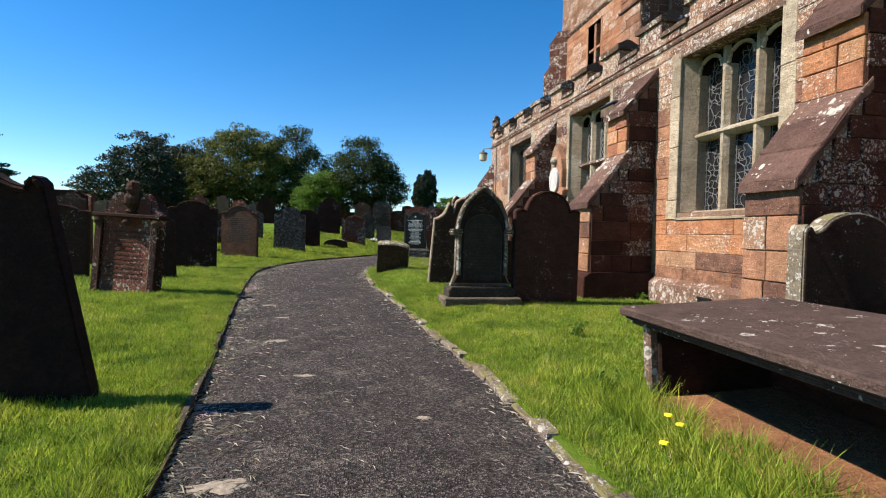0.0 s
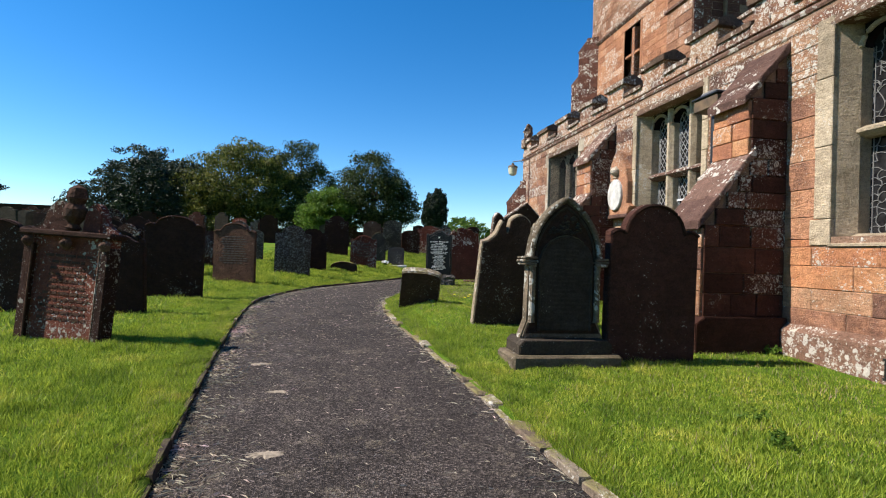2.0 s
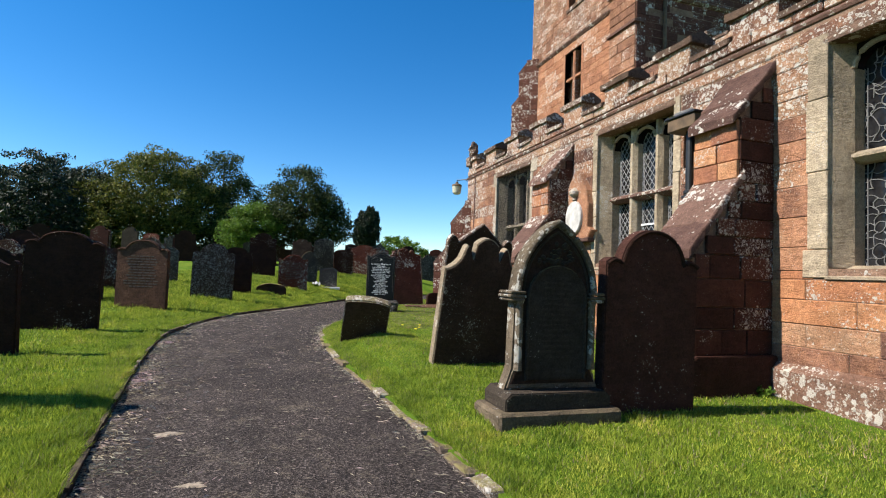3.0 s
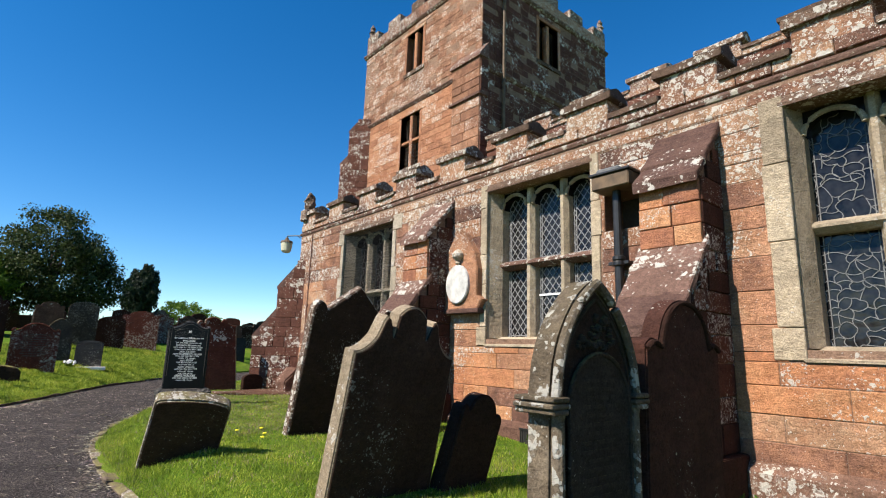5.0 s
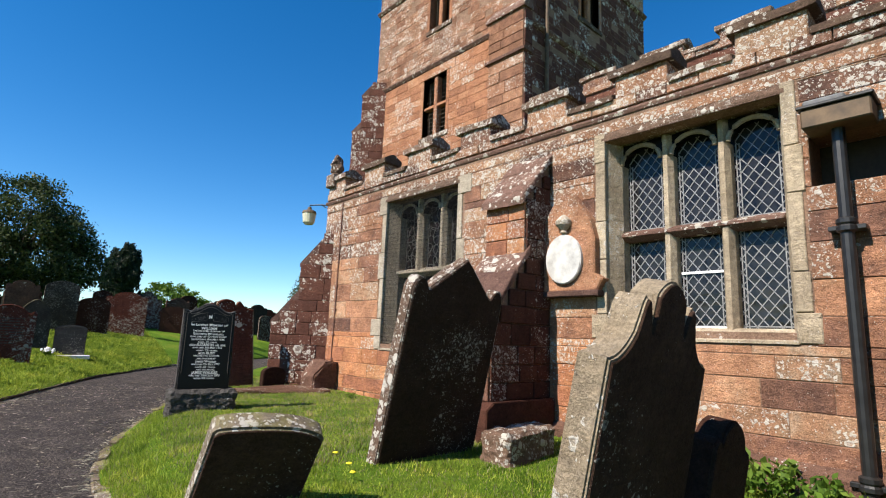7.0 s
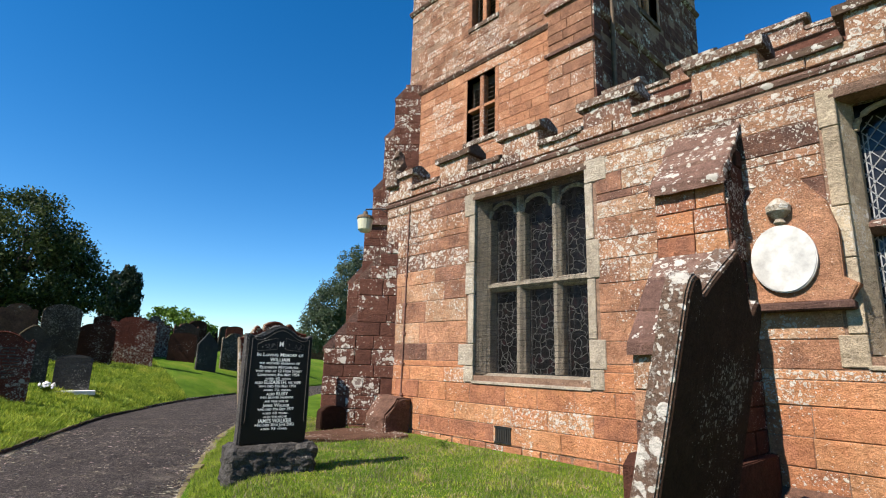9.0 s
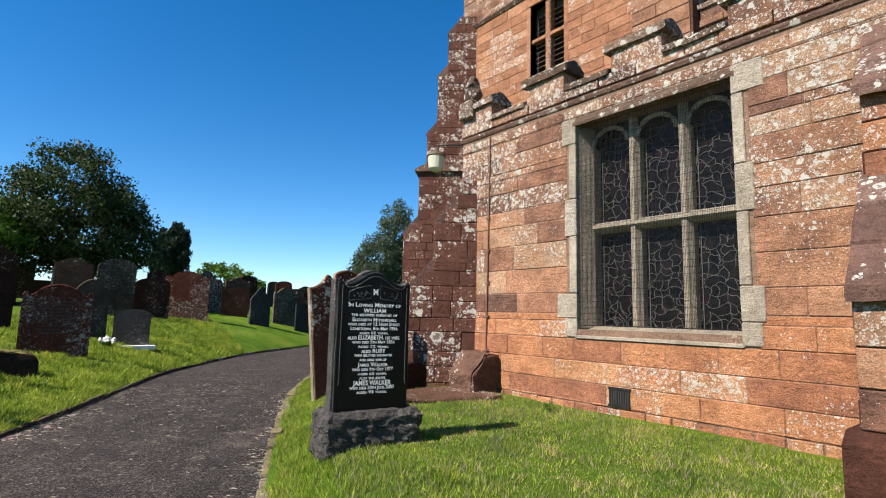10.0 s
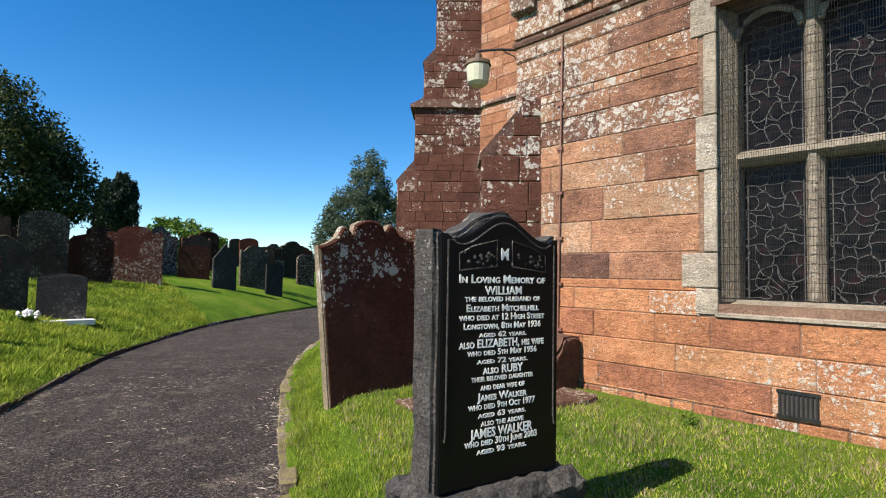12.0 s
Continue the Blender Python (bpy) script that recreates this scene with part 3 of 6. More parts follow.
west = box(FACE + 0.03, 12.0, WEST - 0.6, WEST - 0.03, -0.3, 5.1)
tagged(link_mesh("wall_west", west, M_mortar), "red sandstone west return of the aisle", "church wall", kind="structure")
# Unseen end wall, inner wall and roof, added to keep the interior dark.
east = box(FACE + 0.6, 12.0, -4.0, -3.5, -0.3, 5.1)
tagged(link_mesh("wall_east", east, M_mortar), "unseen sandstone end wall closing off the aisle", "church wall", kind="structure")
tagged(link_mesh("wall_inner", box(9.5, 9.8, -3.5, WEST - 0.6, -0.3, 5.1), M_inside), "unseen inner wall that keeps the aisle interior dark", "wall", kind="structure")
tagged(link_mesh("roof", box(FACE + 0.5, 11.9, -4.0, WEST - 0.05, 5.12, 5.24), M_roof), "unseen flat lead roof closing off the aisle", "roof", kind="structure")

# ---- buttresses ----
BUTTS = [(4.45, 5.23), (9.30, 10.08), (14.46, 15.25)]


def buttress(y0, y1, base):
    t = thing("buttress", Matrix(), "stepped red sandstone buttress with lichened sloping weatherings", "buttress", "aisle buttresses", "structure")
    r = random.Random(int(y0 * 10))
    bm = prism([(6.03, base - 0.4), (4.66, base - 0.4), (4.66, 2.05), (5.39, 3.05), (5.39, 3.95), (6.03, 4.68)], y0 + 0.03, y1 - 0.03)
    part("core", bm, M_mortar, t)
    # plinth with a chamfered top, its colour darkened for shade
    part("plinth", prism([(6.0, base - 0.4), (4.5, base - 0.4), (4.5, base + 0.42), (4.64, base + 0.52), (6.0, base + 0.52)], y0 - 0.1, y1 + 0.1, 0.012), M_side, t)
    front = Matrix.Translation((4.66, 0, 0))
    stone_pieces(courses(y0, y1, base + 0.52, 2.0, r, 0.33, (0.35, 0.6)), front, t, M_ashlar, r)
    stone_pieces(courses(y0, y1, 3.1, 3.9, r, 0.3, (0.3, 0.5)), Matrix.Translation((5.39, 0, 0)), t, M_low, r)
    # both flanks get the shade-darkened stone, unlike the front
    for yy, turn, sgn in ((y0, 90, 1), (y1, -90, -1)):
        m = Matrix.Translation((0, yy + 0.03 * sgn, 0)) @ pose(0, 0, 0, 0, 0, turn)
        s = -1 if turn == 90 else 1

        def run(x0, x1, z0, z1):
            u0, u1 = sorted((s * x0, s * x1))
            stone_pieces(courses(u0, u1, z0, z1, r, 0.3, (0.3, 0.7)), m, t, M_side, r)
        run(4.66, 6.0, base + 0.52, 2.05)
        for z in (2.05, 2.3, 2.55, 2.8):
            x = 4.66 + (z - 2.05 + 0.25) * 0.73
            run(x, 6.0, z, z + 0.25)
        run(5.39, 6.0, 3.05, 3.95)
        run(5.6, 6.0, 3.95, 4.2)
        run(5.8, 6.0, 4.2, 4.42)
    # sloping slabs, lapped like slates, each with a drip edge
    for (x0, z0), (x1, z1), n in (((4.55, 2.0), (5.42, 3.14), 3), ((5.26, 3.86), (6.0, 4.74), 3)):
        for k in range(n):
            xa, za = x0 + (x1 - x0) * k / n, z0 + (z1 - z0) * k / n
            xb, zb = x0 + (x1 - x0) * (k + 1.12) / n, z0 + (z1 - z0) * (k + 1.12) / n
            th = 0.10 - 0.012 * k
            xb, zb = min(xb, 6.0), min(zb, z1 + 0.02)
            bm = prism([(xa, za - 0.02), (xa, za + th), (xb, zb + 0.06), (xb, zb - 0.08)], y0 - 0.03 - 0.006 * k, y1 + 0.03 + 0.006 * k, 0.01)
            bmesh.ops.subdivide_edges(bm, edges=[e for e in bm.edges if e.calc_length() > 0.15], cuts=5)
            part("weathering", roughen(bm, 0.022, 5, k), M_weather, t)
    return t


for y0, y1 in BUTTS:
    buttress(y0, y1, ground_z(5.0, y0))

# ---- plinth, string and battlements ----
for a, c in ((-4.0, 4.35), (5.33, 9.2), (10.18, 14.36)):
    g = min(ground_z(5.8, a), ground_z(5.8, c))
    top = g + (0.55 if c < 12 else 0.42)
    bm = prism([(6.05, g - 0.4), (5.87, g - 0.4), (5.87, top - 0.1), (5.975, top), (6.05, top)], a, c, 0.01)
    bmesh.ops.subdivide_edges(bm, edges=[e for e in bm.edges if e.calc_length() > 2], cuts=14)
    tagged(link_mesh("plinth", roughen(bm, 0.012, 2.5), M_foot), "chamfered lichened plinth course along the wall foot", "plinth", "aisle plinth", "structure")

bm = prism([(6.05, 5.08), (5.975, 5.10), (5.955, 5.14), (5.955, 5.17), (6.05, 5.22)], -4.0, WEST + 0.05, 0.006)
bmesh.ops.subdivide_edges(bm, edges=[e for e in bm.edges if e.calc_length() > 2], cuts=40)
tagged(link_mesh("string_course", roughen(bm, 0.008, 3), M_weather), "weathered moulded stone string below the parapet", "string course", kind="structure")

MERLONS = [21.12 - 1.64 * i for i in range(15)]


def merlon_row(x, z, centres, half, tops, mat, name):
    t = thing(name, Matrix(), "lichen-crusted embattled stone parapet with sloping copings", "parapet", kind="structure")
    r = random.Random(5)
    part("wall", box(x + 0.03, x + 0.36, centres[-1] - 0.8, centres[0] + half, z, z + 0.17), M_mortar, t)
    stone_pieces(courses(centres[-1] - 0.8, centres[0] + half, z, z + 0.18, r, 0.18, (0.6, 1.2)), Matrix.Translation((x + 0.03, 0, 0)), t, mat, r)
    for c in centres:
        part("merlon", roughen(box(x, x + 0.38, c - half + 0.04, c + half - 0.04, z + 0.16, z + tops - 0.12, 0.015), 0.012, 3, c), mat, t)
        bm = prism([(x - 0.06, z + tops - 0.17), (x - 0.07, z + tops - 0.06), (x + 0.16, z + tops + 0.06), (x + 0.24, z + tops + 0.06), (x + 0.46, z + tops - 0.06), (x + 0.46, z + tops - 0.17)], c - half - 0.05, c + half + 0.05, 0.012)
        bmesh.ops.subdivide_edges(bm, edges=[e for e in bm.edges if e.calc_length() > 0.6], cuts=4)
        part("coping", roughen(bm, 0.025, 3, c), M_coping, t)
    for c, d in zip(centres, centres[1:]):
        bm = prism([(x - 0.05, z + 0.15), (x - 0.055, z + 0.235), (x + 0.1, z + 0.29), (x + 0.4, z + 0.24), (x + 0.4, z + 0.15)], d + half - 0.02, c - half + 0.02, 0.01)
        bmesh.ops.subdivide_edges(bm, edges=[e for e in bm.edges if e.calc_length() > 0.5], cuts=3)
        part("sill", roughen(bm, 0.02, 3, c), M_coping, t)


merlon_row(6.0, 5.22, MERLONS, 0.43, 0.66, M_ashlar, "aisle_parapet")

# carved corner finial at the west end
fin = thing("pinnacle", pose(6.12, 21.36, 5.55), "weathered carved stone finial on the parapet corner", "finial", kind="structure")
bm = box(-0.22, 0.22, -0.2, 0.2, 0, 0.36, 0.03)
bm2 = bmesh.new()
bmesh.ops.create_icosphere(bm2, subdivisions=3, radius=1.0, matrix=Matrix.LocRotScale((0, 0, 0.62), None, (0.17, 0.15, 0.3)))
part("block", roughen(bm, 0.03), M_coping, fin)
part("carving", roughen(bm2, 0.09, 6), M_coping, fin)

# ---- windows ----
def light_outline(u0, u1, v0, v1, arched):
    """The outline of one light; arched: a depressed round head."""
    if not arched:
        return [(u0, v0), (u1, v0), (u1, v1), (u0, v1)]
    w = (u1 - u0) / 2
    return [(u0, v0), (u1, v0)] + arc((u0 + u1) / 2, v1 - w * 0.85, w, 0, 180, 12, w * 0.85)


def plate_with_hole(outer, hole, x0, x1, mat, parent, name):
    """A stone plate, outline outer (u0, u1, v0, v1), cut by the arched hole."""
    u0, u1, v0, v1 = outer
    bm = bmesh.new()
    head = hole[2:]
    n = len(head)
    for x in (x0, x1):
        lower = [bm.verts.new((x, a, z)) for a, z in head]
        upper = [bm.verts.new((x, u1 + (u0 - u1) * i / (n - 1), v1)) for i in range(n)]
        for i in range(n - 1):
            bm.faces.new((lower[i], upper[i], upper[i + 1], lower[i + 1]))
    vs = list(bm.verts)
    half = len(vs) // 2
    for i in range(n - 1):
        bm.faces.new((vs[i], vs[i + 1], vs[half + i + 1], vs[half + i]))
    bmesh.ops.recalc_face_normals(bm, faces=bm.faces)
    return part(name, bm, mat, parent)


def strip(bm, p, q, x, w, d=0.012):
    (a, z), (c, e) = p, q
    dx, dz = c - a, e - z
    l = math.hypot(dx, dz) or 1
    nx, nz = -dz / l * w / 2, dx / l * w / 2
    f = [bm.verts.new((x - d, a + nx, z + nz)), bm.verts.new((x - d, c + nx, e + nz)), bm.verts.new((x - d, c - nx, e - nz)), bm.verts.new((x - d, a - nx, z - nz))]
    g = [bm.verts.new(v.co + Vector((d, 0, 0))) for v in f]
    bm.faces.new(f)
    for i in range(4):
        bm.faces.new((f[i], g[i], g[(i + 1) % 4], f[(i + 1) % 4]))


def inside_light(u, v, L):
    u0, u1, v0, v1, arched = L
    if not (u0 <= u <= u1 and v0 <= v <= v1):
        return False
    w = (u1 - u0) / 2
    spring = v1 - w * 0.85
    return not arched or v < spring or ((u - (u0 + u1) / 2) / w) ** 2 + ((v - spring) / (w * 0.85)) ** 2 <= 1


def clipped(bm, p, q, x, w, L):
    """The stretch of a lead that lies within the light."""
    n = 24
    pts = [(p[0] + (q[0] - p[0]) * i / n, p[1] + (q[1] - p[1]) * i / n) for i in range(n + 1)]
    run = [c for c in pts if inside_light(*c, L)]
    if len(run) > 1:
        strip(bm, run[0], run[-1], x, w)


def church_window(name, win, lead, stone, guard, seed, quoins):
    y0, y1, z0, z1 = win
    t = thing(name, Matrix(), {"diamond": "three-light mullioned window with diamond leaded panes", "stained": "three-light mullioned window with stained glass and buff stone surround"}[lead], "church window", "aisle windows", "structure")
    r = random.Random(seed)
    xf = FACE + 0.02
    # stones of the surround, bottom to top: (height, width)
    for side in (0, 1):
        z = z0 - 0.14
        run = quoins if side else quoins[:1] + quoins[:0:-1]
        scale = (z1 + 0.14 - z) / sum(q[0] for q in run)
        for high, wide in run:
            h = high * scale
            a, c = (y0 - wide, y0 + 0.02) if side == 0 else (y1 - 0.02, y1 + wide)
            part("quoin", roughen(box(FACE - 0.028, FACE + 0.3, a, c, z + 0.004, z + h - 0.004, 0.01), 0.004, 5), stone, t)
            z += h
    # splayed jambs
    for a, c in ((y0 + 0.0, y0 + 0.12), (y1 - 0.12, y1)):
        flip = a > y0
        pts = [(a, FACE - 0.01), (c, FACE + 0.31), (c, FACE + 0.56), (a, FACE + 0.56)] if not flip else [(c, FACE - 0.01), (a, FACE + 0.31), (a, FACE + 0.56), (c, FACE + 0.56)]
        bm = bmesh.new()
        lo = [bm.verts.new((x, u, z0)) for u, x in pts]
        hi = [bm.verts.new((x, u, z1)) for u, x in pts]
        for i in range(4):
            bm.faces.new((lo[i], lo[(i + 1) % 4], hi[(i + 1) % 4], hi[i]))
        bmesh.ops.recalc_face_normals(bm, faces=bm.faces)
        part("jamb", bm, stone, t)
    part("window_sill", roughen(prism([(FACE - 0.035, z0 - 0.15), (FACE - 0.035, z0 - 0.12), (FACE + 0.31, z0 + 0.03), (FACE + 0.56, z0 + 0.03), (FACE + 0.56, z0 - 0.15)], y0 - 0.01, y1 + 0.01, 0.01), 0.006, 3), stone, t)
    part("label_mould", roughen(prism([(FACE - 0.03, z1 + 0.0), (FACE - 0.035, z1 + 0.04), (FACE - 0.01, z1 + 0.13), (FACE + 0.35, z1 + 0.13), (FACE + 0.35, z1 + 0.0)], y0 - 0.04, y1 + 0.04, 0.008), 0.008, 3), M_coping, t)
    mull, zt = 0.155, z0 + (z1 - z0) * 0.49
    in0, in1 = y0 + 0.12, y1 - 0.12
    lw = (in1 - in0 - 2 * mull) / 3
    xm0, xm1 = FACE + 0.27, FACE + 0.54
    for k in range(2):
        a = in0 + lw * (k + 1) + mull * k
        pts = [(a + mull * 0.3, xm0), (a + mull * 0.7, xm0), (a + mull, xm0 + 0.1), (a + mull, xm1), (a, xm1), (a, xm0 + 0.1)]
        bm = bmesh.new()
        lo = [bm.verts.new((x, u, z0)) for u, x in pts]
        hi = [bm.verts.new((x, u, z1)) for u, x in pts]
        for i in range(6):
            bm.faces.new((lo[i], lo[(i + 1) % 6], hi[(i + 1) % 6], hi[i]))
        bmesh.ops.recalc_face_normals(bm, faces=bm.faces)
        part("mullion", bm, stone, t)
    part("transom", prism([(xm0 - 0.03, zt - 0.02), (xm0 - 0.03, zt + 0.02), (xm0 + 0.1, zt + 0.08), (xm1, zt + 0.08), (xm1, zt - 0.08), (xm0 + 0.08, zt - 0.08)], in0, in1, 0.006), M_weather if lead == "diamond" else stone, t)
    for k in range(3):
        u0 = in0 + (lw + mull) * k
        u1 = u0 + lw
        top = z1 - 0.06
        hole = light_outline(u0, u1, zt + 0.08, top, True)
        plate_with_hole((u0 - 0.002, u1 + 0.002, zt, z1), hole, xm0 + 0.075, xm1 - 0.02, M_stained, t, "spandrel_light")
        # rounded rib along the head
        rib = bmesh.new()
        tube([(xm0 + 0.03, a, z) for a, z in hole[2:]], 0.034, sides=8, bm=rib)
        part("head_moulding", rib, stone, t)
        for L in ((u0, u1, z0 + 0.03, zt - 0.08, False), (u0, u1, zt + 0.08, top, True)):
            xg = FACE + 0.49
            bm = bmesh.new()
            bm.faces.new([bm.verts.new((xg, a, z)) for a, z in light_outline(*L)])
            part("pane", bm, M_stained if guard else M_glass, t)
            bm = bmesh.new()
            if lead == "diamond":
                step, rise = 0.068, 0.17
                n = int((L[3] - L[2]) / rise) + 6
                for i in range(-8, n + 8):
                    va = L[2] + i * rise
                    for s in (1, -1):
                        uu0, uu1 = (L[0], L[1]) if s == 1 else (L[1], L[0])
                        clipped(bm, (uu0, va - rise * 2), (uu1, va - rise * 2 + (L[1] - L[0]) / step * rise * 0.5), xg, 0.0095, L)
                for e in (0.03, 0.07):
                    for uu in (L[0] + e, L[1] - e):
                        strip(bm, (uu, L[2]), (uu, L[3] - (0.24 if L[4] else 0.0)), xg, 0.012)
                strip(bm, (L[0], L[2] + 0.03), (L[1], L[2] + 0.03), xg, 0.014)
            else:
                nu, nv = 5, max(5, round((L[3] - L[2]) / 0.11))
                pt = {(i, j): (L[0] + (L[1] - L[0]) * (i + (r.uniform(-0.38, 0.38) if 0 < i < nu else 0)) / nu, L[2] + (L[3] - L[2]) * (j + r.uniform(-0.38, 0.38)) / nv) for i in range(nu + 1) for j in range(nv + 1)}
                for (i, j), p in pt.items():
                    for q in ((i + 1, j), (i, j + 1), (i + 1, j + 1)):
                        if q in pt and r.random() < (0.8, 0.8, 0.12)[(q[0] - i) + 2 * (q[1] - j) - 1]:
                            (a, z), (c, e) = p, pt[q]
                            k2 = r.uniform(-0.35, 0.35)
                            bow = [(a + (c - a) * f - (e - z) * k2 * math.sin(math.pi * f), z + (e - z) * f + (c - a) * k2 * math.sin(math.pi * f)) for f in (0, 0.25, 0.5, 0.75, 1)]
                            for g0, g1 in zip(bow, bow[1:]):
                                clipped(bm, g0, g1, xg, 0.0075, L)
                for uu in (L[0] + 0.04, L[1] - 0.04):
                    strip(bm, (uu, L[2]), (uu, L[3] - (0.24 if L[4] else 0)), xg, 0.01)
            part("leading", bm, M_lead if lead == "diamond" else (M_lead_dark if guard else M_lead_mid), t)
    if lead == "diamond":
        u0 = in0 + lw + mull
        bm = bmesh.new()
        zc = z0 + 0.03 + (zt - z0) * 0.55
        for v, w in ((z0 + 0.045, 0.022), (zc, 0.032)):
            strip(bm, (u0 + 0.015, v), (u0 + lw - 0.015, v), FACE + 0.475, w, 0.02)
        part("opening_casement", bm, M_white_paint, t, "white-painted opening casement frame")
    if guard:
        bm = bmesh.new()
        n = 110
        for i in range(n):
            u = y0 + 0.012 + (y1 - y0 - 0.024) * i / (n - 1)
            strip(bm, (u, z0 + 0.04), (u, z1 - 0.02), FACE + 0.03, 0.003, 0.003)
        for i in range(36):
            v = z0 + 0.04 + (z1 - z0 - 0.08) * i / 35
            strip(bm, (y0 + 0.012, v), (y1 - 0.012, v), FACE + 0.034, 0.004, 0.003)
        for p, q in (((y0 + 0.012, z0 + 0.04), (y1 - 0.012, z0 + 0.04)), ((y0 + 0.012, z0 + 0.04), (y0 + 0.012, z1 - 0.02)), ((y1 - 0.012, z0 + 0.04), (y1 - 0.012, z1 - 0.02))):
            strip(bm, p, q, FACE + 0.032, 0.014, 0.008)
        part("wire_guard", bm, M_wire, t, "fine galvanised wire guard")
    return t


church_window("window_1", WINDOWS[0], "stained", M_buff, False, 1, [(0.35, 0.3), (0.95, 0.24), (0.9, 0.26), (0.8, 0.24)])
church_window("window_2", WINDOWS[1], "diamond", M_buff, False, 2, [(0.3, 0.22), (0.7, 0.13), (0.5, 0.16), (0.8, 0.13), (0.4, 0.15)])
church_window("window_3", WINDOWS[2], "stained", M_grey_win, True, 3, [(0.24, 0.2), (0.32, 0.34), (0.75, 0.11), (0.5, 0.19), (0.75, 0.11), (0.36, 0.24)])

# ---- the tower ----
TX, TY0, TY1, TX1 = 11.9, 19.85, 28.4, 20.4
tower = thing("tower", Matrix(), "tall square red sandstone church tower with louvred windows", "church tower", kind="structure")
TW = [(23.62, 24.98, 9.6, 12.05), (23.62, 24.80, 14.2, 16.1)]
bm = bmesh.new()
box(TX + 0.36, TX1, TY0 + 0.36, TY1, -0.5, 17.2, bm=bm)
for lo, hi, a, c in ((-0.5, TW[0][2], None, None), (TW[0][2], TW[0][3], *TW[0][:2]), (TW[0][3], TW[1][2], None, None), (TW[1][2], TW[1][3], *TW[1][:2]), (TW[1][3], 17.2, None, None)):
    for p, q in ([(TY0 + 0.004, TY1)] if a is None else [(TY0 + 0.004, a), (c, TY1)]):
        box(TX + 0.004, TX + 0.36, p, q, lo, hi, bm=bm)
for lo, hi, a, c in ((-0.5, 14.2, None, None), (14.2, 16.1, 15.3, 16.6), (16.1, 17.2, None, None)):
    for p, q in ([(TX + 0.36, TX1)] if a is None else [(TX + 0.36, a), (c, TX1)]):
        box(p, q, TY0 + 0.004, TY0 + 0.36, lo, hi, bm=bm)
part("core", bm, M_mortar, tower)
data = ([], [])
r = random.Random(21)
south = Matrix.Translation((TX + 0.03, 0, 0))
lower = courses(TY0, TY1, 5.4, 12.45, r, 0.32, (0.5, 1.0), [TW[0]])
stone_pieces(lower[:300], south, tower, M_tower, r, gap=0.006, proud=0.01)
stones_joined(lower[300:], south, r, data, 0.01, 0.015)
stones_joined(courses(TY0, TY1, 12.6, 16.5, r, 0.26, (0.35, 0.8), [TW[1]]), south, r, data, 0.01, 0.03)
joined("south_stones", data, M_tower_j, tower)
data = ([], [])
eastm = Matrix.Translation((0, TY0 + 0.03, 0)) @ pose(0, 0, 0, 0, 0, 90)
EW = (-16.6, -15.3, 14.2, 16.1)
# The east face is browner than the south: its shade is in the colour.
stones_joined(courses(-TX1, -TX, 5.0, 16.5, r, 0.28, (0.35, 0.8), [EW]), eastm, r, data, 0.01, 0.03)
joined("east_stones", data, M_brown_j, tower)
for z, n in ((12.45, 0.0), (16.5, 0.02)):
    pr = [(0.05, z - 0.02), (-0.05, z + 0.0), (-0.13, z + 0.1), (-0.13, z + 0.15), (0.05, z + 0.26)]
    part("string", prism([(TX + a, zz) for a, zz in pr], TY0 - 0.12, TY1 + 0.12, 0.006), M_weather, tower)
    part("string", prism([(TY0 + a, zz) for a, zz in pr], TX - 0.12, TX1 + 0.12, 0.006, axis="x"), M_weather, tower)
# parapet with battlements and corner finials
part("parapet", box(TX - 0.02, TX + 0.35, TY0 - 0.02, TY1, 16.72, 17.25), M_ashlar, tower)
part("parapet", box(TX + 0.35, TX1, TY0 - 0.02, TY0 + 0.35, 16.72, 17.25), M_ashlar, tower)
for k in range(5):
    c = TY0 + 0.5 + k * (TY1 - TY0 - 1.0) / 4
    part("merlon", roughen(box(TX - 0.03, TX + 0.36, c - 0.5, c + 0.5, 17.25, 17.7, 0.02), 0.02), M_coping, tower)
    c = TX + 0.5 + k * (TX1 - TX - 1.0) / 4
    part("merlon", roughen(box(c - 0.5, c + 0.5, TY0 - 0.03, TY0 + 0.36, 17.25, 17.7, 0.02), 0.02), M_coping, tower)
for x, yy in ((TX + 0.15, TY1 - 0.15), (TX1 - 0.15, TY0 + 0.15), (TX + 0.15, TY0 + 0.15)):
    part("finial", roughen(lathe([(0.16, 0), (0.14, 0.3), (0.2, 0.36), (0.1, 0.5), (0.15, 0.62), (0.02, 0.85)], x, yy, 17.65, 8), 0.02, 5), M_coping, tower)


